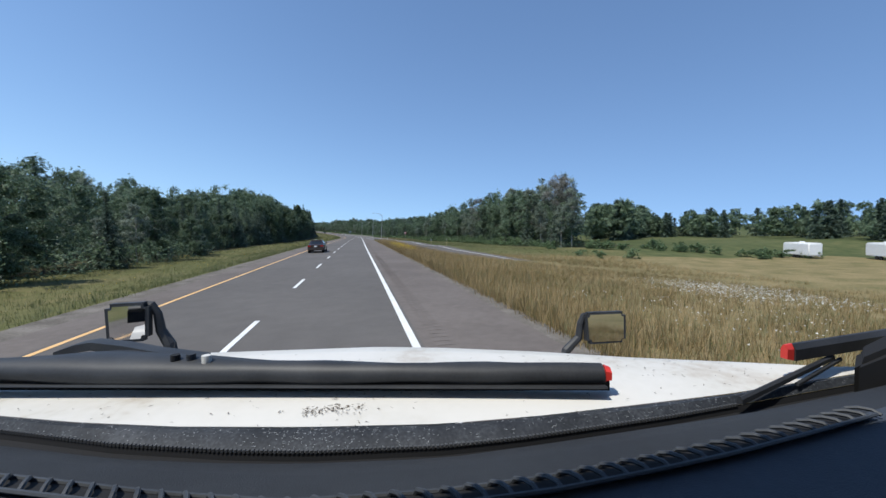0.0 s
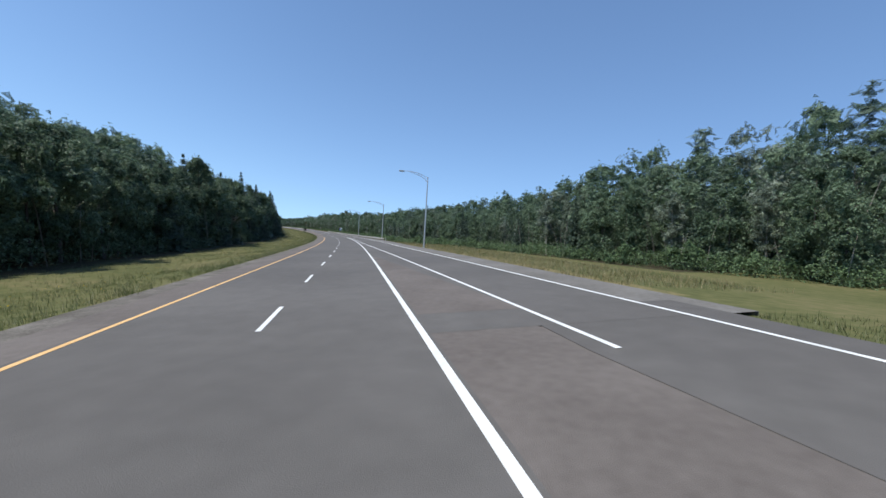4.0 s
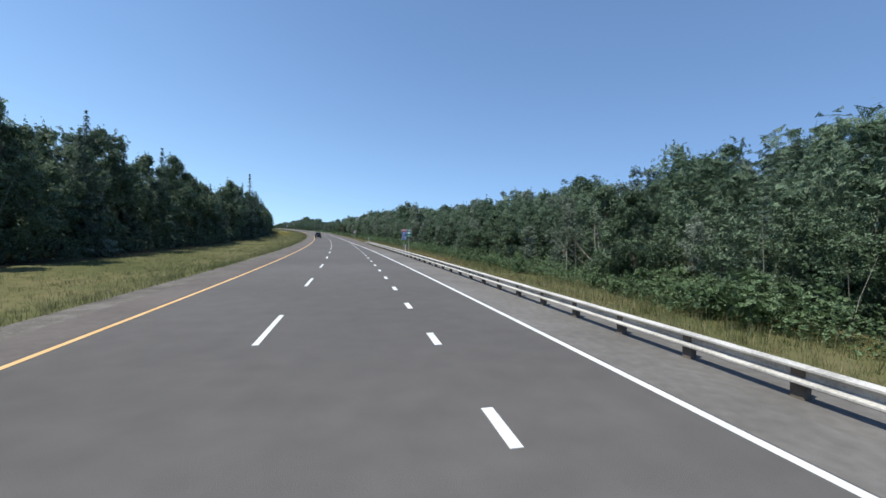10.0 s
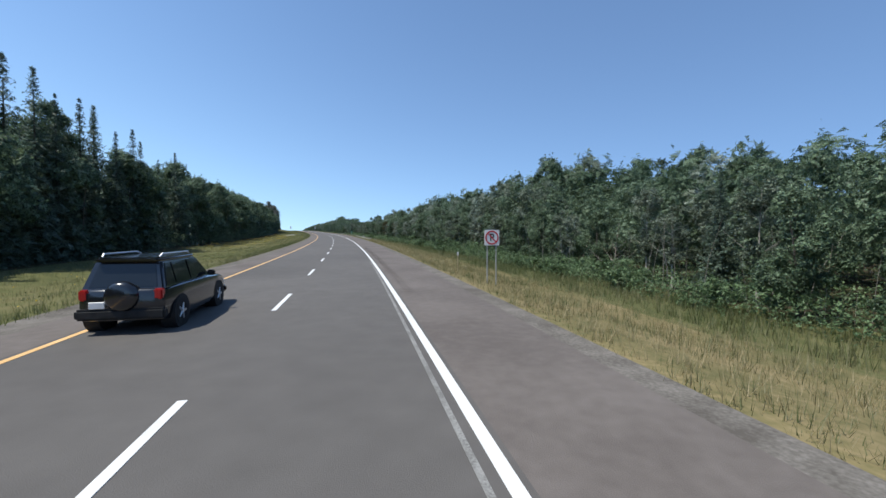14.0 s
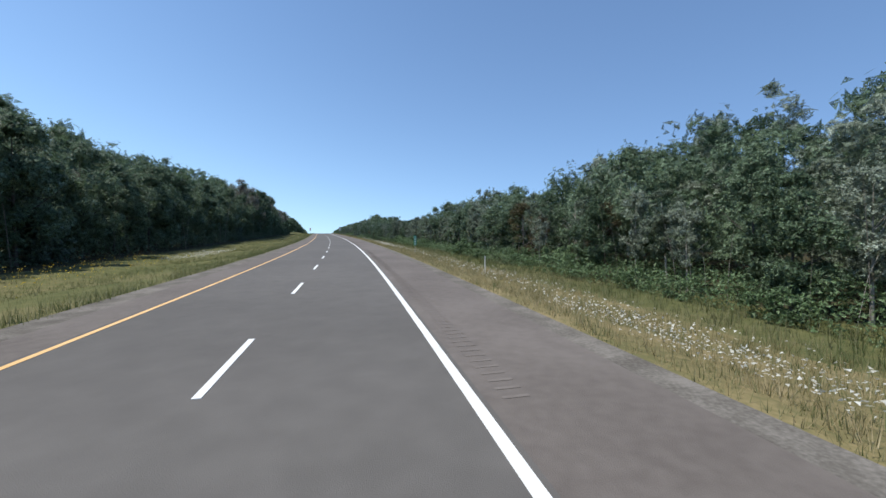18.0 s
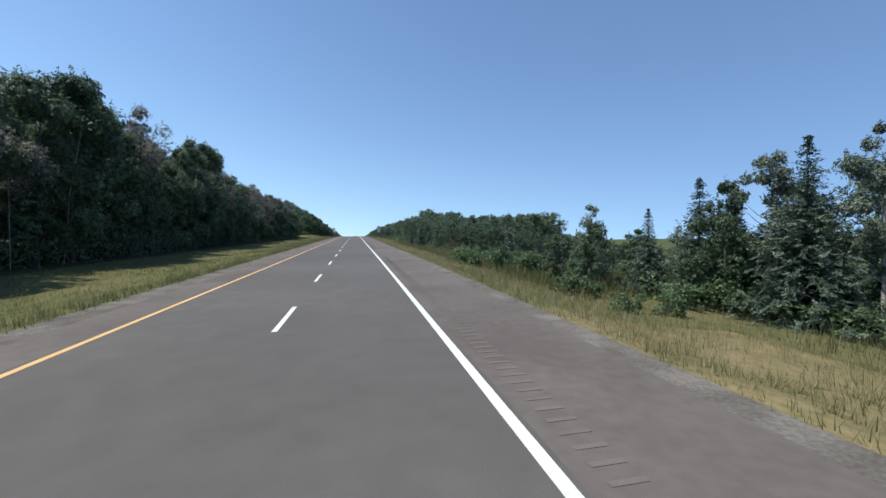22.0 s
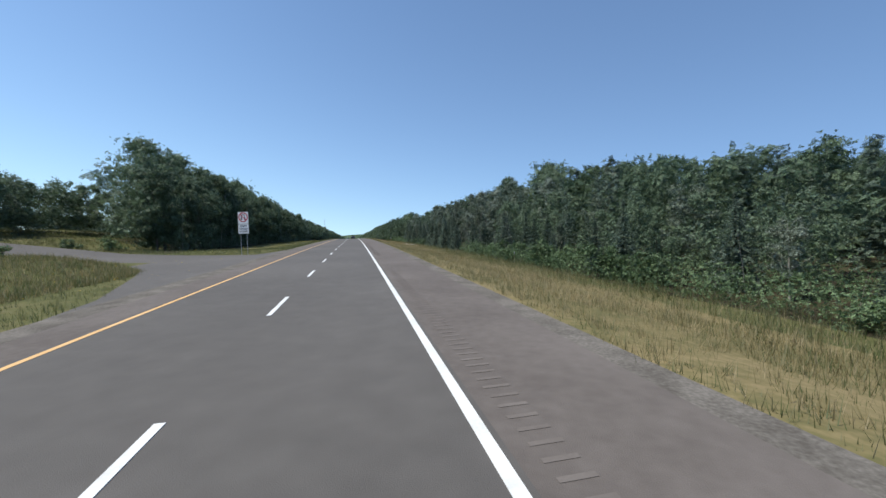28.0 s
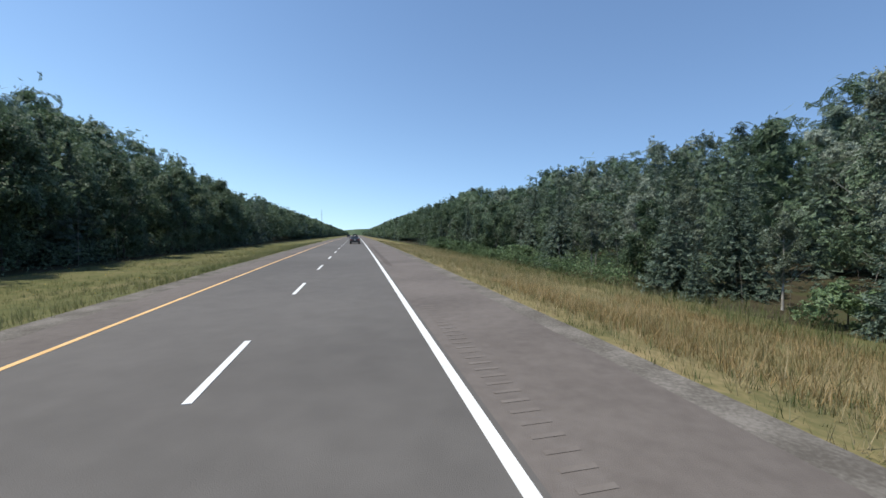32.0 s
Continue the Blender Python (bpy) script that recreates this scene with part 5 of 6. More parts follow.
# route sign: blue shield with a red head, a direction plate below, green leaf shield beside it
t = thing("route_sign", at(349.6, 11.7, -.45, turn=-4), "blue and red route shield with OUEST plate and green leaf shield", "road sign")
posts(t, (-.36, .42), 3.3, .05, -1.0)
shield = lambda cx, w, h, z: [(cx - w / 2, z + h), (cx + w / 2, z + h), (cx + w / 2, z + h * .42), (cx + w * .42, z + h * .24), (cx + w * .25, z + h * .1), (cx, z), (cx - w * .25, z + h * .1), (cx - w * .42, z + h * .24), (cx - w / 2, z + h * .42)]
part("shield_border", poly_bm(shield(-.36, .80, 1.12, 2.28), -.03, .012), WHITE, t, "white border of the shield")
part("shield", poly_bm(shield(-.36, .72, 1.03, 2.325), -.043, .004), BLUE, t, "blue shield")
part("shield_head", poly_bm([(-.72, 3.02), (0, 3.02), (0, 3.355), (-.72, 3.355)], -.048, .004), RED, t, "red head of the shield")
bars(t, [(-.60, -.12, 3.14, 3.24)], WHITE, -.053)
letters("20", .44, -.36, 2.78, -.052, WHITE, t, .85)
part("shield_mark", poly_bm([(-.36, 2.44), (-.29, 2.52), (-.36, 2.60), (-.43, 2.52)], -.048, .004), WHITE, t)
part("plate_border", panel_bm(.74, .54, 2.0, -.03, .012, .03), WHITE, t, "white border of the plate")
part("plate", panel_bm(.69, .49, 2.0, -.043, .004, .03), BLUE, t, "blue direction plate")
letters("OUEST", .30, -.005 + .005, 2.0, -.05, WHITE, t, .78)
for o in t.children:
    if o.name.startswith(("plate",)):
        o.location.x -= .36
    if o.name.startswith("lettering") and abs(o.location.z - 2.0) < .01:
        o.location.x -= .36
part("leaf_panel_border", panel_bm(.76, 1.10, 2.78, .0, .012, .03), WHITE, t)
part("leaf_panel", panel_bm(.71, 1.05, 2.78, -.013, .004, .03), GREEN, t, "green panel with a white maple leaf")
leaf_half = [(0, .33), (.06, .20), (.13, .24), (.12, .08), (.2, .14), (.22, .06), (.29, .03), (.23, -.05), (.24, -.12), (.11, -.12), (.03, -.16), (.03, -.28)]
leaf_pts = leaf_half + [(-x, z) for x, z in leaf_half[::-1] if x > 0]
part("leaf", poly_bm([(x, z + 2.80) for x, z in leaf_pts], -.018, .004), WHITE, t, "white maple leaf")
bars(t, [(-.28, .28, 3.17, 3.23), (-.2, .2, 2.36, 2.42)], WHITE, -.018)
for o in t.children:
    if o.name.startswith("leaf"):
        o.location.x += .42
for o in [o for o in t.children if o.name.startswith("text_bar")][-2:]:
    o.location.x += .42


def ban_sign(s, u, w, h, zc, extra=False):
    lab = "white sign with a red no-parking ring on two posts" if not extra else "white sign with a red no-U-turn ring and a text panel"
    t = thing("no_parking_sign" if not extra else "no_u_turn_sign", at(s, u, turn=-16 if extra else 0), lab, "road sign")
    posts(t, (-w * .3, w * .3), zc + h / 2 - .05, .035, -1.0)
    part("panel", panel_bm(w, h, zc), WHITE, t)
    cz = zc + (h - w) / 2
    part("ring", ring_bm(w * .36, w * .45, 0, cz, -.021), RED, t, "red ring")
    bm = bmesh.new()
    box(bm, -w * .38, w * .38, -.030, -.026, -.035 * w, .035 * w)
    bmesh.ops.transform(bm, matrix=Matrix.Translation((0, 0, cz)) @ Matrix.Rotation(radians(45), 4, "Y"), verts=bm.verts)
    part("slash", bm, RED, t, "red slash")
    return t, cz


t, cz = ban_sign(420.0, 9.15, .8, .8, 2.4)
letters("P", .5, 0, cz, -.024, BLACK, t)
t, cz = ban_sign(843.4, -9.4, 1.15, 1.30, 4.05, True)
bm = bmesh.new()
pts = [(.19, 0, cz - .32), (.19, 0, cz + .10)] + [(.19 * math.cos(radians(a)), 0, cz + .10 + .19 * math.sin(radians(a))) for a in range(30, 181, 30)] + [(-.19, 0, cz - .14)]
tube(bm, pts, .045, 6)
bmesh.ops.transform(bm, matrix=Matrix.Translation((0, -.024, 0)) @ Matrix.Diagonal((1, .05, 1, 1)), verts=bm.verts)
part("arrow_shaft", bm, BLACK, t, "black turning arrow")
part("arrow_head", poly_bm([(-.31, cz - .12), (-.07, cz - .12), (-.19, cz - .33)], -.023, .004), BLACK, t, "black arrow head")
part("text_panel", panel_bm(1.15, 1.0, 2.86), WHITE, t, "white text panel")
for k, word in enumerate(("EXCEPT\u00c9", "V\u00c9HICULES", "AUTORIS\u00c9S")):
    letters(word, .25, 0, 3.16 - .29 * k, -.023, BLACK, t, .72)

t = thing("speed_limit_sign", at(776, 10.4, -.3), "white speed limit signs reading 100 and 60, stacked on two posts", "road sign")
posts(t, (-.3, .3), 4.45, .035, -1.0)
for zc, num, k in ((3.98, "100", .82), (2.80, "60", .95)):
    part("border", panel_bm(1.2, 1.15, zc), BLACK, t, "black border")
    part("panel", panel_bm(1.15, 1.10, zc, -.021, .004, .04), WHITE, t)
    letters(num, .74, 0, zc - .13, -.027, BLACK, t, k)
    bars(t, [(-.40, .40, zc + .33, zc + .42)], BLACK, -.026)

t = thing("yield_sign", at(109.6, 15.5, -.3, turn=-8), "red and white triangular yield sign on a post", "road sign")
posts(t, (0,), 2.3, .035)
part("triangle", poly_bm([(-.32, 2.36), (.32, 2.36), (0, 1.80)], 0, .012), RED, t, "red triangle")
part("white_field", poly_bm([(-.20, 2.29), (.20, 2.29), (0, 1.93)], -.013, .004), WHITE, t, "white inner field")

t = thing("distance_marker", at(560, 9.95, -.85), "narrow bright green distance marker on a post", "road marker")
posts(t, (0,), 2.1, .025, -1.0)
part("panel", panel_bm(.30, 1.15, 1.9), TEAL, t)
bars(t, [(-.08, .08, 2.26, 2.34), (-.08, .08, 1.96, 2.12), (-.08, .08, 1.68, 1.84), (-.08, .08, 1.42, 1.56)], WHITE, -.021)


def marker_post(pale):
    t = thing("marker_post", Matrix(), "thin %s marker post with a small reflector" % ("white" if pale else "yellowish wooden"), "marker post", "marker posts of the verge")
    bm = bmesh.new()
    box(bm, -.035, .035, -.02, .02, -.5, 1.25, .005)
    part("post", bm, WHITE if pale else surface("post_wood", [(.30, .24, .13), (.42, .35, .20)], 4), t)
    bm = bmesh.new()
    box(bm, -.06, .06, -.035, -.02, 1.08, 1.30, .01)
    part("reflector", bm, CLEAR_LAMP, t)
    return t


mp, mq = marker_post(False), marker_post(True)
mp.matrix_world, mq.matrix_world = at(65.7, 7.4), at(213.4, 11.4)
for s, u in ((69.6, 15.6), (74, 19.5), (424.5, 8.6), (839, 20.0), (881, 9.8)):
    copy_thing(mp, at(s, u))
for s, u in ((231.5, 10.8), (283.0, 9.4), (331.0, 8.3), (370.0, 7.6), (543.4, 12.3), (755, 15.2)):
    copy_thing(mq, at(s, u))

# far mast
t = thing("radio_mast", at(1400, -38), "thin lattice radio mast far beyond the trees", "mast")
for k in range(3):
    a = radians(120 * k)
    bm = bmesh.new()
    tube(bm, [(1.2 * math.cos(a), 1.2 * math.sin(a), -1), (.25 * math.cos(a), .25 * math.sin(a), 33)], [.12, .08], 6)
    part("leg", bm, POST_STEEL, t)
for z in range(2, 33, 3):
    r = 1.2 - .95 * z / 33
    bm = bmesh.new()
    tube(bm, [(r * math.cos(radians(120 * k)), r * math.sin(radians(120 * k)), z + .8 * (k % 2)) for k in range(4)], .06, 5)
    part("brace", bm, POST_STEEL, t)


# ---- vehicles ----
def paint(name, c, rough=0.22):
    m = plain(name, c, rough, 0.0, 0.6)
    b = m.node_tree.nodes["Principled BSDF"]
    b.inputs["Coat Weight"].default_value, b.inputs["Coat Roughness"].default_value = 0.7, 0.06
    return m


def loft(bm, sections):
    """Closed rings of equal length, bridged, with capped ends."""
    rings = [[bm.verts.new(p) for p in r] for r in sections]
    n = len(rings[0])
    for a, b in zip(rings, rings[1:]):
        for k in range(n):
            bm.faces.new((a[k], a[(k + 1) % n], b[(k + 1) % n], b[k]))
    bm.faces.new(rings[0][::-1])
    bm.faces.new(rings[-1])
    bmesh.ops.recalc_face_normals(bm, faces=bm.faces)
    return bm


def ring_at(y, w, z0, z1, top, r=.12):
    """A rounded cross-section of the body at y: half width w, from z0 to z1, narrower at the top."""
    return [(-w + .05, y, z0), (-w, y, z0 + .14), (-w, y, z0 + (z1 - z0) * .62), (-w + top * .4, y, z1 - .06), (-w + top + .06, y, z1), (w - top - .06, y, z1), (w - top * .4, y, z1 - .06), (w, y, z0 + (z1 - z0) * .62), (w, y, z0 + .14), (w - .05, y, z0)]


def smooth_part(name, bm, mat, parent, label="", angle=40):
    ob = part(name, bm, mat, parent, label)
    ob.data.shade_smooth()
    ob.data.set_sharp_from_angle(angle=radians(angle))
    return ob


def wheel(parent, x, y, r, w=.22):
    side = 1 if x > 0 else -1
    bm = bmesh.new()
    prof = [(.62 * r, -w / 2), (.9 * r, -w / 2), (r, -w * .32), (r, w * .32), (.9 * r, w / 2), (.62 * r, w / 2)]
    n = 28
    rg = [[bm.verts.new((x + o, y + rr * math.cos(2 * math.pi * k / n), r + rr * math.sin(2 * math.pi * k / n))) for k in range(n)] for rr, o in prof]
    for a, b in zip(rg, rg[1:] + rg[:1]):
        for k in range(n):
            bm.faces.new((a[k], a[(k + 1) % n], b[(k + 1) % n], b[k]))
    bmesh.ops.recalc_face_normals(bm, faces=bm.faces)
    wh = smooth_part("wheel", bm, RUBBER, parent, "black tyre")
    bm = bmesh.new()
    tube(bm, [(x + side * (w / 2 - .07), y, r), (x + side * (w / 2 - .05), y, r)], [.62 * r, .60 * r], 24)
    for k in range(5):
        a = 2 * math.pi * k / 5
        tube(bm, [(x + side * (w / 2 - .02), y, r), (x + side * (w / 2 - .03), y + .56 * r * math.cos(a), r + .56 * r * math.sin(a))], [.05, .04], 5)
    part("rim", bm, ALUMINIUM, wh, "silver rim")


def car(name, m, label, mat, length, w, body_h, roof_h, stations, cabin, wheels_y, wr, suv=False):
    """A car that faces +y: body lofted through stations (y, half width, bottom, top), a cabin on it, glass, lamps and wheels."""
    t = thing(name, m, label, "car")
    bm = loft(bmesh.new(), [ring_at(y, hw, z0, z1, .10) for y, hw, z0, z1 in stations])
    smooth_part("body", bm, mat, t)
    (ya, yb, yc, yd), wb, wt = cabin   # rear base, rear top, front top, front base

    def cab(y0, y1, y2, y3, b, tp, z0, z1):
        bm = bmesh.new()
        lo = [bm.verts.new(p) for p in ((-b, y0, z0), (b, y0, z0), (b * .96, y3, z0), (-b * .96, y3, z0))]
        hi = [bm.verts.new(p) for p in ((-tp, y1, z1), (tp, y1, z1), (tp * .97, y2, z1), (-tp * .97, y2, z1))]
        for k in range(4):
            bm.faces.new((lo[k], lo[(k + 1) % 4], hi[(k + 1) % 4], hi[k]))
        bm.faces.new(hi)
        bm.faces.new(lo[::-1])
        bmesh.ops.bevel(bm, geom=[e for e in bm.edges], offset=.05, segments=2, affect="EDGES")
        bmesh.ops.recalc_face_normals(bm, faces=bm.faces)
        return bm
    smooth_part("cabin", cab(ya, yb, yc, yd, wb, wt, body_h - .08, roof_h - .06), mat, t)
    bm = bmesh.new()
    box(bm, -wt - .01, wt + .01, yb - .03, yc, roof_h - .10, roof_h, .045, 3)
    smooth_part("roof", bm, mat, t)
    # glass panes a little proud of the cabin
    zl, zh = body_h + .02, roof_h - .14
    fr = lambda z: (z - (body_h - .08)) / (roof_h - .06 - body_h + .08)

    def pane(name, quad):
        bm = bmesh.new()
        f = bm.faces.new([bm.verts.new(q) for q in quad])
        e = bmesh.ops.extrude_face_region(bm, geom=[f])
        n = f.normal.copy() if f.normal.length else Vector((0, -1, 0))
        bm.normal_update()
        bmesh.ops.translate(bm, verts=[v for v in e["geom"] if isinstance(v, bmesh.types.BMVert)], vec=f.normal * .012)
        bmesh.ops.recalc_face_normals(bm, faces=bm.faces)
        part(name, bm, GLASS_DARK, t, "dark glass")
    yr = lambda z: ya + (yb - ya) * fr(z)
    yf = lambda z: yd + (yc - yd) * fr(z)
    xw = lambda z: wb + (wt - wb) * fr(z)
    o = .012
    pane("rear_window", [(-xw(zl) + .14, yr(zl) - o, zl), (xw(zl) - .14, yr(zl) - o, zl), (xw(zh) - .12, yr(zh) - o, zh), (-xw(zh) + .12, yr(zh) - o, zh)])
    pane("windscreen", [(xw(zl) - .12, yf(zl) + o, zl), (-xw(zl) + .12, yf(zl) + o, zl), (-xw(zh) + .12, yf(zh) + o, zh), (xw(zh) - .12, yf(zh) + o, zh)])
    mid = (yr(zl) + yf(zl)) / 2 - .1
    for sgn in (-1, 1):
        spans = [(.10, mid - .05), (mid + .05, None)] if not suv else [(.10, mid - .75), (mid - .67, mid + .1), (mid + .18, None)]
        for a, b in spans:
            y0l = yr(zl) + a if a < 1 and a == .10 else a
            y0h = yr(zh) + a if a == .10 else a
            y1l = yf(zl) - .12 if b is None else b
            y1h = yf(zh) - .12 if b is None else b
            if y1h - y0h < .08 or y1l - y0l < .08:
                continue
            q = [(sgn * (xw(zl) + o), y0l, zl), (sgn * (xw(zl) + o), y1l, zl), (sgn * (xw(zh) + o), y1h, zh), (sgn * (xw(zh) + o), y0h, zh)]
            pane("side_window", q if sgn > 0 else q[::-1])
        bm = bmesh.new()
        box(bm, sgn * (w + .02) - .1, sgn * (w + .02) + .1, yd - .45, yd - .33, body_h - .02, body_h + .14, .03, 2)
        smooth_part("wing_mirror", bm, mat, t)
        yb0 = stations[0][0]
        bm = bmesh.new()
        if suv:
            box(bm, sgn * (w - .20) - .09, sgn * (w - .20) + .09, yb0 - .005, yb0 + .16, body_h - .26, body_h - .02, .03, 2)
        else:
            box(bm, sgn * (w - .24) - .17, sgn * (w - .24) + .17, yb0 - .02, yb0 + .16, body_h - .27, body_h - .1, .03, 2)
        smooth_part("tail_lamp", bm, RED_LAMP, t, "red tail lamp")
        yf0 = stations[-1][0]
        bm = bmesh.new()
        box(bm, sgn * (w - .28) - .18, sgn * (w - .28) + .18, yf0 - .2, yf0 + .02, .58, .74, .03, 2)
        smooth_part("headlamp", bm, CLEAR_LAMP, t, "clear headlamp")
        for y in wheels_y:
            # no real arch: a black disc stands in for the wheel well's shade
            bm = bmesh.new()
            tube(bm, [(sgn * (w - .30), y, wr), (sgn * (w + .004), y, wr)], [wr + .06, wr + .06], 24)
            part("wheel_well_dark", bm, RUBBER, t, "black disc standing for the shaded wheel well")
            wheel(t, sgn * (w - .10), y, wr)
    bm = bmesh.new()
    box(bm, -w + .04, w - .04, stations[0][0] - .07, stations[0][0] + .12, .34, .58, .05, 2)
    smooth_part("rear_bumper", bm, mat if not suv else RUBBER, t)
    bm = bmesh.new()
    box(bm, -w + .04, w - .04, stations[-1][0] - .12, stations[-1][0] + .06, .30, .52, .05, 2)
    smooth_part("front_bumper", bm, mat, t)
    bm = bmesh.new()
    px, pz = (-.45, .66) if suv else (0, body_h - .22)
    box(bm, px - .15, px + .15, stations[0][0] - .03, stations[0][0] + .1, pz - .075, pz + .075, .008)
    part("plate", bm, WHITE, t, "plain white number plate")
    if suv:
        for sgn in (-1, 1):
            bm = bmesh.new()
            tube(bm, [(sgn * (wt - .08), yb + .1, roof_h), (sgn * (wt - .06), yb + .2, roof_h + .07), (sgn * (wt - .06), yc - .3, roof_h + .06), (sgn * (wt - .08), yc - .15, roof_h)], [.02, .022, .022, .02], 6)
            part("roof_rail", bm, ALUMINIUM, t, "silver roof rail")
        bm = bmesh.new()
        tube(bm, [(.02, stations[0][0] - .13, .84), (.02, stations[0][0] - .10, .84), (.02, stations[0][0] - .05, .84), (.02, stations[0][0] + .05, .84)], [.22, .28, .325, .34], 32)
        smooth_part("spare_wheel_cover", bm, mat, t, "round black spare wheel cover")
        bm = bmesh.new()
        box(bm, -wt + .06, wt - .06, yb - .16, yb + .05, roof_h - .07, roof_h - .02, .02, 2)
        smooth_part("spoiler", bm, mat, t)
    return t


BLACK_PAINT = paint("black_car_paint", (.010, .011, .014))
GREY_PAINT = paint("dark_grey_car_paint", (.06, .055, .052))
BROWN_PAINT = paint("dark_brown_car_paint", (.045, .028, .022))
SUV_ST = [(-1.98, .66, .44, .96), (-1.90, .82, .30, 1.0), (-1.5, .89, .25, 1.03), (-1.0, .91, .24, 1.04), (.6, .91, .24, 1.02), (1.3, .90, .24, .98), (1.95, .86, .28, .90), (2.2, .72, .36, .76)]
car("parked_suv", at(413.15, -2.72, 0.0, 0, tilt=True), "black sport utility vehicle with a covered spare wheel", BLACK_PAINT, 4.4, .91, 1.02, 1.68, SUV_ST, ((-1.90, -1.62, .25, 1.05), .82, .65), (-1.26, 1.34), .355, suv=True)
SED_ST = [(-2.30, .74, .42, .92), (-2.2, .86, .30, .96), (-1.3, .90, .24, .98), (.6, .90, .24, .96), (1.4, .89, .24, .92), (2.1, .84, .28, .82), (2.35, .68, .36, .70)]
SED_CAB = ((-1.75, -1.0, .05, .95), .82, .62)
car("parked_sedan", at(47.5, -2.0, 0.0, 0, tilt=True), "dark brown sedan in the passing lane", BROWN_PAINT, 4.7, .90, .96, 1.44, SED_ST, SED_CAB, (-1.42, 1.38), .33)
car("parked_sedan", at(985, 1.95, 0.0, 0, tilt=True), "dark grey sedan in the driving lane", GREY_PAINT, 4.7, .90, .96, 1.44, SED_ST, SED_CAB, (-1.42, 1.38), .33)
car("parked_suv", at(1062, 1.8, 0.0, 0, tilt=True), "small black sport utility vehicle far down the lane", BLACK_PAINT, 4.4, .91, 1.02, 1.68, SUV_ST, ((-1.90, -1.62, .25, 1.05), .82, .65), (-1.26, 1.34), .355, suv=True)
car("parked_sedan", at(1135, -1.9, 0.0, 0, tilt=True), "dark sedan far down the passing lane", BLACK_PAINT, 4.7, .90, .96, 1.44, SED_ST, SED_CAB, (-1.42, 1.38), .33)


def trailer(s, u, turn, ln):
    t = thing("camping_trailer", at(s, u, None, turn), "white camping trailer parked beyond the meadow", "trailer", "trailers beyond the meadow")
    bm = bmesh.new()
    box(bm, -ln / 2, ln / 2, -1.2, 1.2, .55, 2.95, .18, 3)
    smooth_part("body", bm, WHITE, t)
    for x in (-ln * .3, ln * .05, ln * .3):
        bm = bmesh.new()
        box(bm, x - .45, x + .45, -1.23, -1.18, 1.6, 2.2, .02)
        part("window", bm, GLASS_DARK, t, "dark window")
    bm = bmesh.new()
    box(bm, -ln / 2 + .2, ln / 2 - .2, -1.22, -1.19, 1.05, 1.2)
    part("stripe", bm, GREY_PAINT, t, "grey stripe")
    for y in (-1.0, 1.0):
        for x in (-.5, .4):
            bm = bmesh.new()
            tube(bm, [(x, y - .12, .35), (x, y + .12, .35)], [.35, .35], 18)
            part("wheel", bm, RUBBER, t, "black wheel")
    bm = bmesh.new()
    tube(bm, [(-ln / 2, 0, .6), (-ln / 2 - 1.1, 0, .5)], [.06, .05], 6)
    part("drawbar", bm, POST_STEEL, t)
    bm = bmesh.new()
    box(bm, -.3, .3, -.3, .3, 2.9, 3.2, .05)
    part("roof_vent", bm, WHITE, t)


trailer(58, 86, 70, 6.5)
trailer(49, 92, 60, 6.0)


# ---- the lorry from whose cab the drive begins, as it stood at the start: open cab, hood, wipers, mirrors ----
DIRTY_WHITE = surface("dirty_white_paint", [(.46, .42, .36), (.55, .53, .48), (.58, .56, .515), (.60, .58, .535), (.61, .59, .545)], scale=1.6, rough=0.4, spec=0.4, fine=0.16)
COWL = surface("dusty_black_plastic", [(.010, .012, .015), (.020, .023, .028), (.042, .046, .052)], scale=6, rough=0.7, fine=0.5)
# dash plastic, base colour lowered to include shade from the cab roof
DASH = surface("roof_shaded_dash_plastic", [(.014, .015, .017), (.022, .024, .027)], scale=2, rough=0.75, bump=0.2, bump_scale=200)
WIPER = surface("black_wiper_plastic", [(.018, .019, .021), (.035, .036, .038)], scale=6, rough=0.55)
TIP = plain("red_tip", (.62, .04, .03), 0.4)
MIRROR = plain("mirror_glass", (.8, .8, .8), 0.03, 1.0)
lorry = thing("lorry", at(0.37, 2.63, 0.0, tilt=True), "white lorry front with black wipers and hood mirrors", "lorry")
LX = np.linspace(-1.70, 2.3, 40)
rear_y = lerp(LX, [-1.78, -1.42, -1.07, -.68, -.21, .28, .68, 1.12, 1.52, 1.83, 2.22, 2.5], [2.03, 1.875, 1.73, 1.596, 1.471, 1.367, 1.331, 1.318, 1.309, 1.322, 1.333, 1.35])
front_y = np.maximum(lerp(LX, [-1.98, -1.4, -.71, .11, .47, .98, 1.39, 1.88, 2.26, 2.5], [2.63, 2.563, 2.444, 2.308, 2.185, 1.964, 1.75, 1.536, 1.36, 1.36]), rear_y + .02)
nose_z = lerp(LX, [-1.8, 1.3, 1.9, 2.5], [1.02, 1.02, .82, .60])


def sheet(rows_p):
    bm = bmesh.new()
    g = [[bm.verts.new(p) for p in r] for r in rows_p]
    for a, b in zip(g, g[1:]):
        for k in range(len(a) - 1):
            bm.faces.new((a[k], a[k + 1], b[k + 1], b[k]))
    bmesh.ops.recalc_face_normals(bm, faces=bm.faces)
    return bm


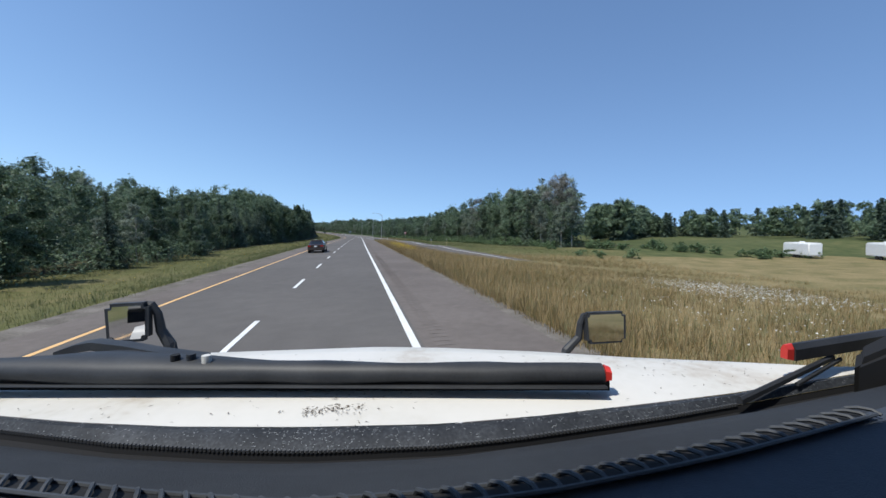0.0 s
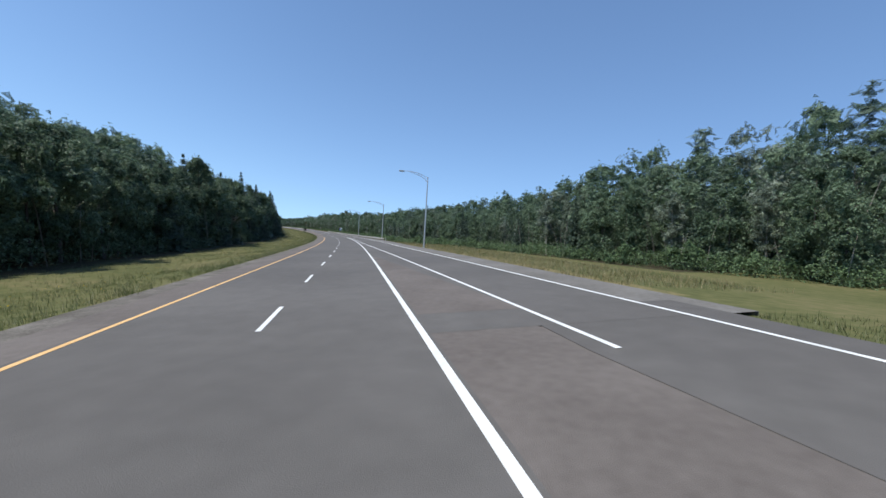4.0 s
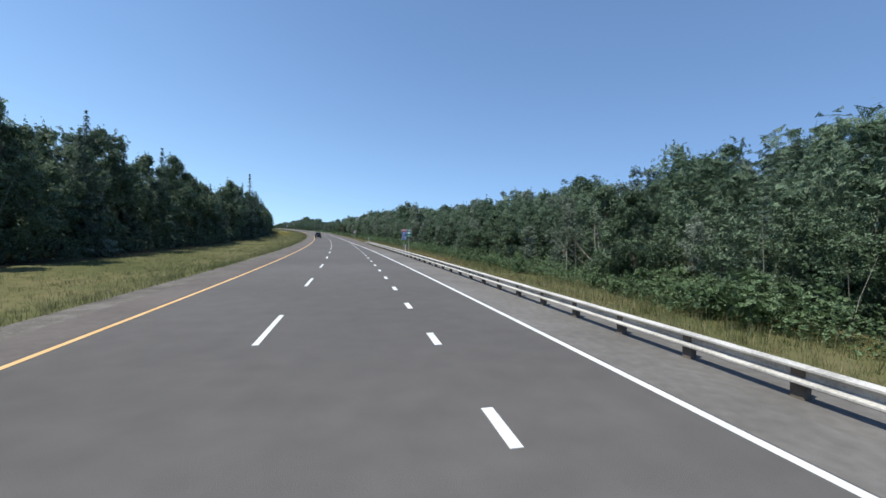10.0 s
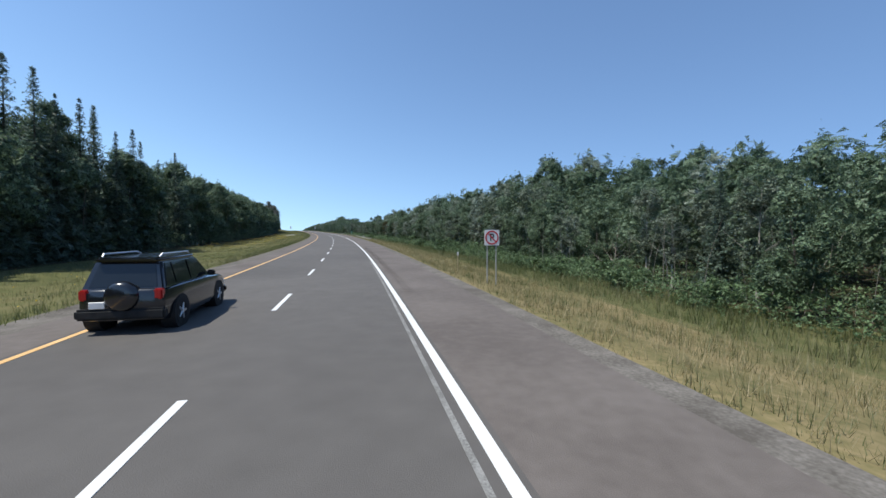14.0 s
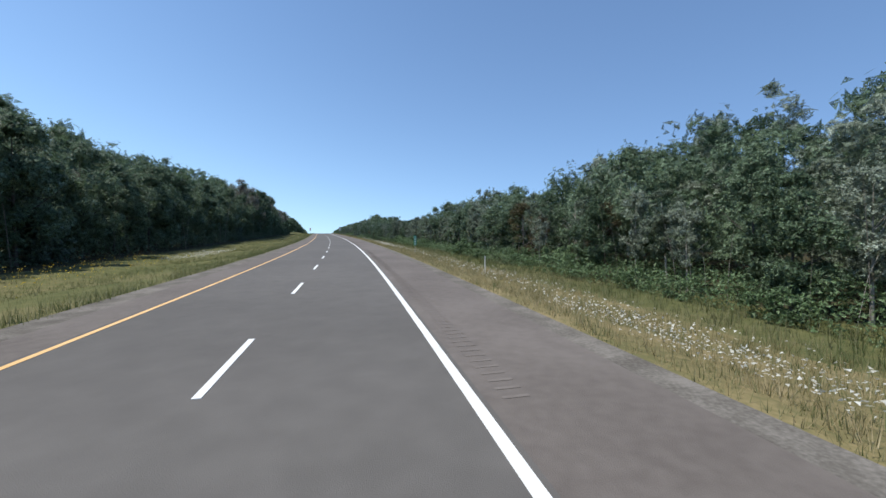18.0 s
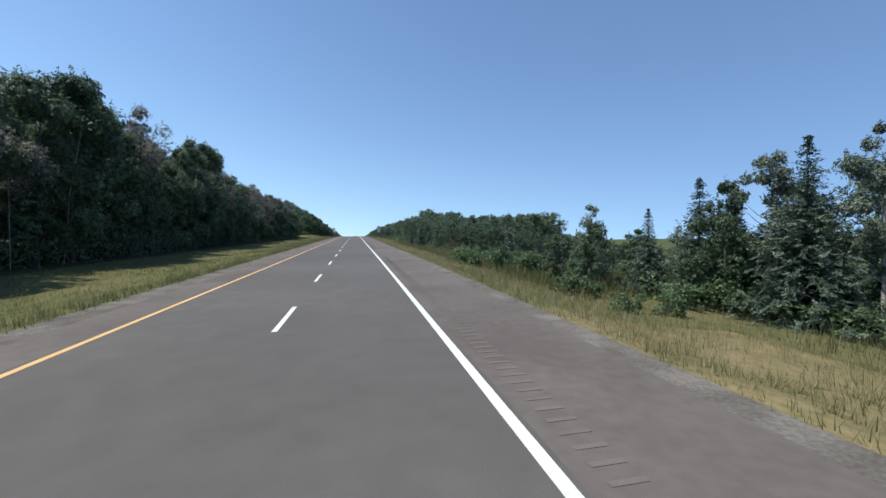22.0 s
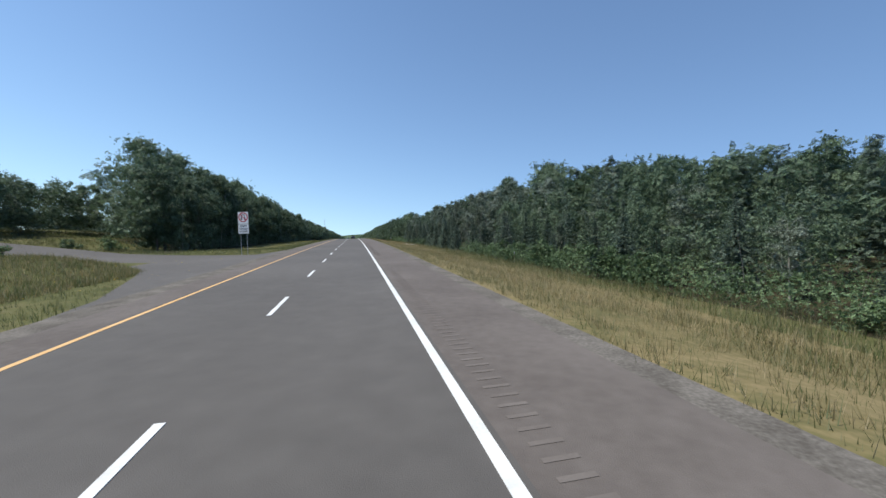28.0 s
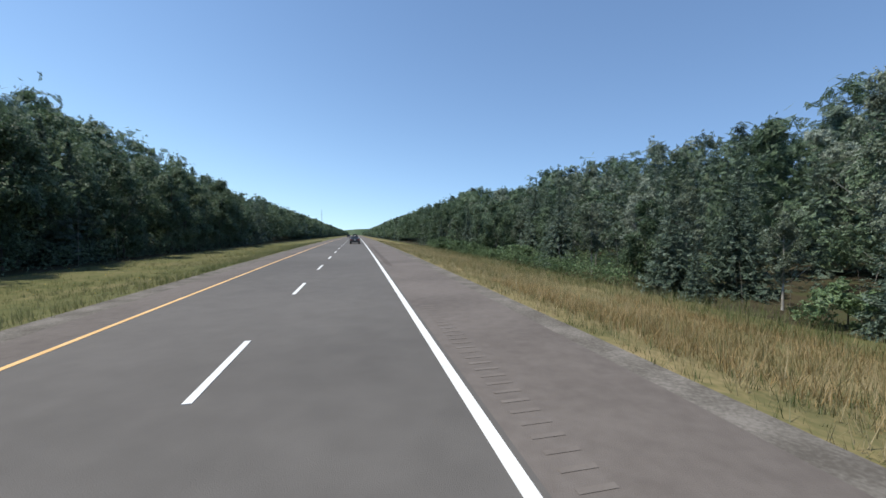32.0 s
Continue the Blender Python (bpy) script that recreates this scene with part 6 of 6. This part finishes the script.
rows_p = []
for f in np.linspace(0, 1, 9):
    z = 1.60 + .02 * f + .012 * math.sin(math.pi * f) * np.exp(-((LX - .3) / 1.6) ** 2)
    rows_p.append([(float(x), float(a + (b - a) * f), float(zz)) for x, a, b, zz in zip(LX, rear_y, front_y, z)])
rows_p.append([(float(x), float(b + .06), 1.58) for x, b in zip(LX, front_y)])
rows_p.append([(float(x), float(b + .16), 1.46) for x, b in zip(LX, front_y)])
rows_p.append([(float(x), 3.12, float(z)) for x, z in zip(LX, nose_z)])
rows_p.append([(float(x), 3.20, float(z - .40)) for x, z in zip(LX, nose_z)])
smooth_part("hood", sheet(rows_p), DIRTY_WHITE, lorry, "dirty white hood with dead insects")
low_y = lerp(LX, [-1.78, -1.366, -.866, -.453, -.197, .263, .534, .836, 1.166, 1.478, 2.178, 2.5], [1.97, 1.798, 1.57, 1.424, 1.352, 1.271, 1.254, 1.252, 1.254, 1.268, 1.30, 1.32])
gap_y = lerp(LX, [-1.78, -1.257, -.804, -.425, -.186, .246, .645, 1.105, 1.452, 2.048, 2.5], [1.85, 1.653, 1.455, 1.334, 1.273, 1.194, 1.188, 1.188, 1.189, 1.227, 1.25])
smooth_part("windscreen_seal", sheet([[(float(x), float(y), 1.597) for x, y in zip(LX, rear_y)], [(float(x), float(y * .5 + z * .5), 1.60) for x, y, z in zip(LX, rear_y, low_y)], [(float(x), float(y), 1.57) for x, y in zip(LX, low_y)]]), COWL, lorry, "dusty black windscreen seal with dirt specks")
# near-black stands for the dark inside gaps and slots; blade and pillar too
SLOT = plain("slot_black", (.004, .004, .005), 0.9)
# the dark of the gap under the seal is put into this sheet's colour
smooth_part("seal_gap_dark", sheet([[(float(x), float(y + .002), 1.568) for x, y in zip(LX, low_y)], [(float(x), float(y - .004), 1.54) for x, y in zip(LX, low_y)], [(float(x), float(y - .03), 1.54) for x, y in zip(LX, gap_y)]]), SLOT, lorry, "near-black sheet for the dark gap under the seal")
DX = np.linspace(-1.5, 2.1, 25)
dy0 = lerp(DX, LX, gap_y)
VENT_X, VENT_Y = [-1.5, -.838, -.455, -.17, .164, .40, .64, .87, 1.15, 1.45, 2.1], [1.35, 1.09, .935, .835, .787, .775, .780, .790, .814, .845, .94]
dy1 = lerp(DX, VENT_X, VENT_Y)
dyn = lerp(DX, [-1.5, 0, 1, 2.1], [.62, .35, .25, .30])
smooth_part("dashboard", sheet([[(float(x), float(y), 1.50) for x, y in zip(DX, dy0)], [(float(x), float(y), 1.578) for x, y in zip(DX, dy0)], [(float(x), float(y - .03), 1.596) for x, y in zip(DX, dy0)], [(float(x), float(a * .45 + b * .55), 1.69) for x, a, b in zip(DX, dy0, dy1)], [(float(x), float(y), 1.738) for x, y in zip(DX, dy1)]]), DASH, lorry, "grey plastic dashboard, darkened for roof shade")
smooth_part("dash_panel", sheet([[(float(x), float(y), 1.738) for x, y in zip(DX, dy1)], [(float(x), float(y), 1.775) for x, y in zip(DX, dyn)], [(float(x), float(y - .06), 1.2) for x, y in zip(DX, dyn)]]), surface("bluish_dash_plastic", [(.030, .036, .048), (.042, .050, .064)], scale=2, rough=0.7, bump=0.2, bump_scale=200), lorry, "bluish grey dashboard panel")
vent_x = np.arange(-1.2, 1.47, .055)
vy = lerp(vent_x, VENT_X, VENT_Y)
# flat sheet on the dash, the slot's shade put into its colour
smooth_part("vent_slot_dark", sheet([[(float(x), float(y + o), 1.744 - o * .3) for x, y in zip(vent_x, vy)] for o in (.036, -.036)]), SLOT, lorry, "near-black sheet for the shade inside the vent slot")
VENT = surface("vent_plastic", [(.030, .033, .038), (.048, .052, .058)], scale=5, rough=0.55)
rib = bmesh.new()
tube(rib, [(-.016, .040, -.004), (-.010, .028, .008), (.002, .004, .012), (.012, -.022, .009), (.016, -.040, -.002)], [.0058] * 5, 6)
rib_me = bpy.data.meshes.new("vent_rib")
rib.to_mesh(rib_me)
rib.free()
rib_me.materials.append(VENT)
for x, y in zip(vent_x, vy):
    ob = new("vent_rib", rib_me)
    ob.parent = lorry
    ob.matrix_local = pose(float(x), float(y), 1.747, -14, 0, 0)
for o in (.037, -.037):
    bm = bmesh.new()
    tube(bm, [(float(x), float(y + o), 1.747 - o * .3) for x, y in zip(vent_x, vy)], [.0055] * len(vent_x), 6)
    part("vent_rim", bm, VENT, lorry)


def beam(p, q, h0, h1, d, mat, name, label="", parent=lorry):
    """A tapered bar from p to q, h high, d deep."""
    p, q = Vector(p), Vector(q)
    ax = (q - p).normalized()
    sd = ax.cross(Vector((0, 0, 1))).normalized()
    up = Vector((0, 0, 1))
    bm = bmesh.new()
    rg = []
    for c, h in ((p, h0), (p.lerp(q, .5), (h0 + h1) / 2), (q, h1)):
        rg.append([bm.verts.new(c + sd * a * d + up * b * h) for a, b in ((-.5, -.5), (.5, -.5), (.5, .2), (.15, .5), (-.15, .5), (-.5, .2))])
    for a, b in zip(rg, rg[1:]):
        for k in range(6):
            bm.faces.new((a[k], a[(k + 1) % 6], b[(k + 1) % 6], b[k]))
    bm.faces.new(rg[0][::-1])
    bm.faces.new(rg[-1])
    bmesh.ops.recalc_face_normals(bm, faces=bm.faces)
    return part(name, bm, mat, parent, label)


wa, wb = Vector((-1.9, 2.20, 1.712)), Vector((.98, 1.42, 1.705))
wax = (wb - wa).normalized()
wsd = Vector((wax.y, -wax.x, 0)).normalized() * -1
secs = []
for k in range(26):
    f = k / 25
    c = wa.lerp(wb, f)
    size = float(lerp(f, [0, .06, .2, .32, .45, 1], [.62, .70, .98, 1.0, .86, .70]))
    c = c + Vector((0, 0, float(lerp(f, [0, .06, .3, 1], [.016, .014, 0, 0]))))
    flap = math.exp(-((f - .30) / .17) ** 2)
    ring = []
    for j, (a, b) in enumerate(((-.045, -.05), (-.055, -.03), (-.045, .012), (-.02, .036), (.02, .046), (.05, .036), (.062, .008), (.03, -.05))):
        n = noise.noise(Vector((f * 9, j * .6, 4.0)))
        a2 = a * size * (1 + (2.4 * flap if a > .01 else 0)) + .006 * n
        b2 = b * size + (.006 * flap if j in (3, 4, 5) else 0) + .007 * n
        ring.append(c + wsd * a2 + Vector((0, 0, b2)))
    secs.append(ring)
smooth_part("wiper_cover", loft(bmesh.new(), secs), WIPER, lorry, "long lumpy black wiper cover", 60)
lip = [[c + wsd * a + Vector((0, 0, b)) for a, b in ((-.062, -.048), (-.058, -.040), (-.02, -.044), (-.02, -.052))] for c in (wa.lerp(wb, k / 8) for k in range(9))]
part("cover_lip", loft(bmesh.new(), lip), WIPER, lorry, "grey lip of the cover")
# blade made tall and near-black to take in the cover's cast shadow
beam((-1.9, 2.225, 1.668), (1.02, 1.432, 1.645), .105, .052, .016, SLOT, "wiper_blade_and_shadow", "black rubber wiper blade, deepened to take in the cover shadow")
beam((.985, 1.419, 1.705), (1.008, 1.412, 1.703), .058, .045, .06, TIP, "wiper_tip", "red plastic wiper tip")
# the arm that joins the cover: a raised flat wedge; three solid discs before it take the dark or white of holes as
# colour
arm = loft(bmesh.new(), [[Vector((x, y + d, z + h)) for d, h in ((-.06, -.04), (-.055, 0), (.03, 0), (.035, -.04))] for x, y, z in ((-1.52, 2.37, 1.728), (-1.42, 2.36, 1.760), (-1.34, 2.34, 1.772), (-1.15, 2.24, 1.768), (-.94, 2.11, 1.758), (-.70, 1.99, 1.748))])
part("wiper_arm", arm, WIPER, lorry, "black wiper arm")
for k, (x, y, z) in enumerate(((-0.808, 1.923, 1.778), (-0.743, 1.917, 1.778), (-0.667, 1.875, 1.778))):
    bm = bmesh.new()
    tube(bm, [(x, y, z - .045), (x, y, z)], [.020, .019], 14)
    part("hole", bm, (SLOT, COWL, DIRTY_WHITE)[k], lorry, ("black disc for the dark inside a hole", "hole with a bolt", "white disc for a hole that shows the hood")[k])
beam((1.885, 1.35, 1.732), (2.52, 1.35, 1.757), .072, .072, .045, WIPER, "wiper_cover", "long black wiper cover")
beam((1.848, 1.35, 1.736), (1.886, 1.35, 1.733), .062, .074, .03, TIP, "wiper_tip", "red plastic wiper tip")
beam((1.473, 1.238, 1.605), (2.128, 1.345, 1.690), .030, .024, .02, WIPER, "wiper_arm", "thin black wiper arm")
beam((1.84, 1.29, 1.612), (2.177, 1.345, 1.675), .016, .016, .015, WIPER, "wiper_arm", "thin black wiper arm")
bm = bmesh.new()
bmesh.ops.create_cube(bm, size=1.0)
for v in bm.verts:
    v.co = Vector(((1.90 if v.co.y < 0 else 2.13) if v.co.x < 0 else 2.46, 1.13 if v.co.y < 0 else 1.26, 1.42 if v.co.z < 0 else 1.752 if v.co.x < 0 else 1.865))
bmesh.ops.bevel(bm, geom=bm.edges[:], offset=.025, segments=2, affect='EDGES')
smooth_part("pillar_foot", bm, SLOT, lorry, "black foot of the windscreen pillar")


def hood_mirror(x, z, w, h, yaw, tip, foot_x, side):
    """Framed mirror on a bent arm, standing on the front of the hood at y 3.1."""
    m = pose(x, 3.1, z, tip, 0, yaw)
    bm = bmesh.new()
    bmesh.ops.create_cube(bm, size=1.0)
    for v in bm.verts:
        low = v.co.z < 0
        outer = v.co.x * side > 0
        v.co = Vector((v.co.x * w * (.94 if low else 1), v.co.y * .09, v.co.z * h + (.02 * h if low and outer else 0)))
    bmesh.ops.bevel(bm, geom=[e for e in bm.edges if abs((e.verts[0].co - e.verts[1].co).y) > .05], offset=.032, segments=4, affect='EDGES')
    bmesh.ops.bevel(bm, geom=[e for e in bm.edges if (e.verts[0].co.y > .04 and e.verts[1].co.y > .04)], offset=.03, segments=2, affect='EDGES')
    bmesh.ops.transform(bm, matrix=m, verts=bm.verts)
    hm = smooth_part("hood_mirror", bm, WIPER, lorry, "black hood mirror")
    bm = bmesh.new()
    bmesh.ops.create_cube(bm, size=1.0)
    for v in bm.verts:
        v.co = Vector((v.co.x * (w - .044) * (.94 if v.co.z < 0 else 1), -.047 + v.co.y * .006, v.co.z * (h - .042)))
    bmesh.ops.bevel(bm, geom=[e for e in bm.edges if abs((e.verts[0].co - e.verts[1].co).y) > .004], offset=.024, segments=3, affect='EDGES')
    bmesh.ops.transform(bm, matrix=m, verts=bm.verts)
    part("mirror_glass", bm, MIRROR, hm, "mirror glass")
    xe = x - side * (w * .5 - .01)
    bm = bmesh.new()
    tube(bm, [(xe + side * .05, 3.13, z + h * .44), (xe, 3.13, z + h * .40), (xe - side * .035, 3.13, z + h * .15), (xe - side * .05, 3.13, z - h * .30), (foot_x, 3.12, z - h * .68), (foot_x - side * .03, 3.1, z - h * .68 - .10), (foot_x - side * .04, 3.06, .96)], [.018, .028, .030, .034, .040, .040, .040], 8)
    part("mirror_arm", bm, WIPER, hm, "black mirror arm")


hood_mirror(-1.572, 1.706, .262, .272, 2.5, -2.3, -1.345, -1)
hood_mirror(2.165, 1.392, .385, .285, -7.1, -4.8, 1.80, 1)
bm = bmesh.new()
box(bm, -1.40, 2.30, -1.6, 1.15, .62, 1.42, .06, 2)
smooth_part("cab_body", bm, DIRTY_WHITE, lorry)
# unseen roof and back wall, added to shade the dash; pillars carry the roof
bm = bmesh.new()
box(bm, -1.55, 2.45, -1.7, .50, 3.12, 3.24, .05, 3)
smooth_part("unseen_cab_roof", bm, DIRTY_WHITE, lorry)
bm = bmesh.new()
box(bm, -1.40, 2.30, -1.68, -1.60, 1.40, 3.14, .01)
part("unseen_cab_back", bm, DASH, lorry, "unseen grey cab back, added to block light")
for x in (-1.40, 2.32):
    bm = bmesh.new()
    tube(bm, [(x, 1.10, 1.38), (x, .88, 2.1), (x, .42, 3.14)], [.06, .055, .055], 8)
    part("windscreen_pillar", bm, RUBBER, lorry)
# dried insects on the hood and teeth along the seal
rng = np.random.default_rng(21)
bm = bmesh.new()
for k in range(420):
    x = rng.uniform(-1.6, 2.2) if k < 260 else rng.normal(-.13, .05)
    f = rng.uniform(.02, .9) if k < 260 else rng.normal(.13, .045)
    i = int(np.argmin(abs(LX - x)))
    j = max(0, min(8, int(round(f * 8))))
    p = Vector(rows_p[j][i]) + Vector((rng.uniform(-.07, .07), rng.uniform(-.04, .04), .004))
    a, l, w = rng.uniform(0, 3.14), rng.uniform(.003, .013), rng.uniform(.0008, .0028)
    d, e = Vector((math.cos(a), math.sin(a), 0)), Vector((-math.sin(a), math.cos(a), 0))
    bm.faces.new([bm.verts.new(p + q) for q in (-d * l, e * w, d * l, -e * w)])
tagged(part("insect_specks", bm, plain("dried_insects", (.09, .07, .05), 0.9), lorry), "dried insects on the hood", "", "", "stuff")
bm = bmesh.new()
for k in range(700):
    x = rng.uniform(-1.7, 2.2) if k < 560 else rng.normal(-.15, .12)
    f = rng.uniform(.04, .95)
    y = float(lerp(x, LX, rear_y)) * (1 - f) + float(lerp(x, LX, low_y)) * f
    p = Vector((x, y, 1.602 if f < .5 else 1.602 - .06 * (f - .5)))
    a, l, w = rng.normal(1.9, .7), rng.uniform(.002, .008), rng.uniform(.0006, .0018)
    d, e = Vector((math.cos(a), math.sin(a), 0)), Vector((-math.sin(a), math.cos(a), 0))
    bm.faces.new([bm.verts.new(p + q) for q in (-d * l, e * w, d * l, -e * w)])
tagged(part("dirt_specks", bm, plain("pale_dirt", (.30, .31, .32), 0.9), lorry), "pale specks of dirt on the seal", "", "", "stuff")
bm = bmesh.new()
for x in np.arange(-1.6, 1.5, .015):
    y = float(lerp(x, LX, low_y))
    box(bm, x - .0045, x + .0045, y - .004, y + .006, 1.566, 1.577)
tagged(part("seal_teeth", bm, plain("seal_rubber", (.05, .052, .055), 0.7), lorry), "ribbed edge of the seal", "", "", "stuff")
bm = bmesh.new()
box(bm, -.15, .75, -1.7, 2.55, .45, .72, .02)
part("chassis", bm, RUBBER, lorry)
for x in (-.85, 1.55):
    for y in (1.75, -1.1):
        wheel(lorry, x, y, .5, .3)
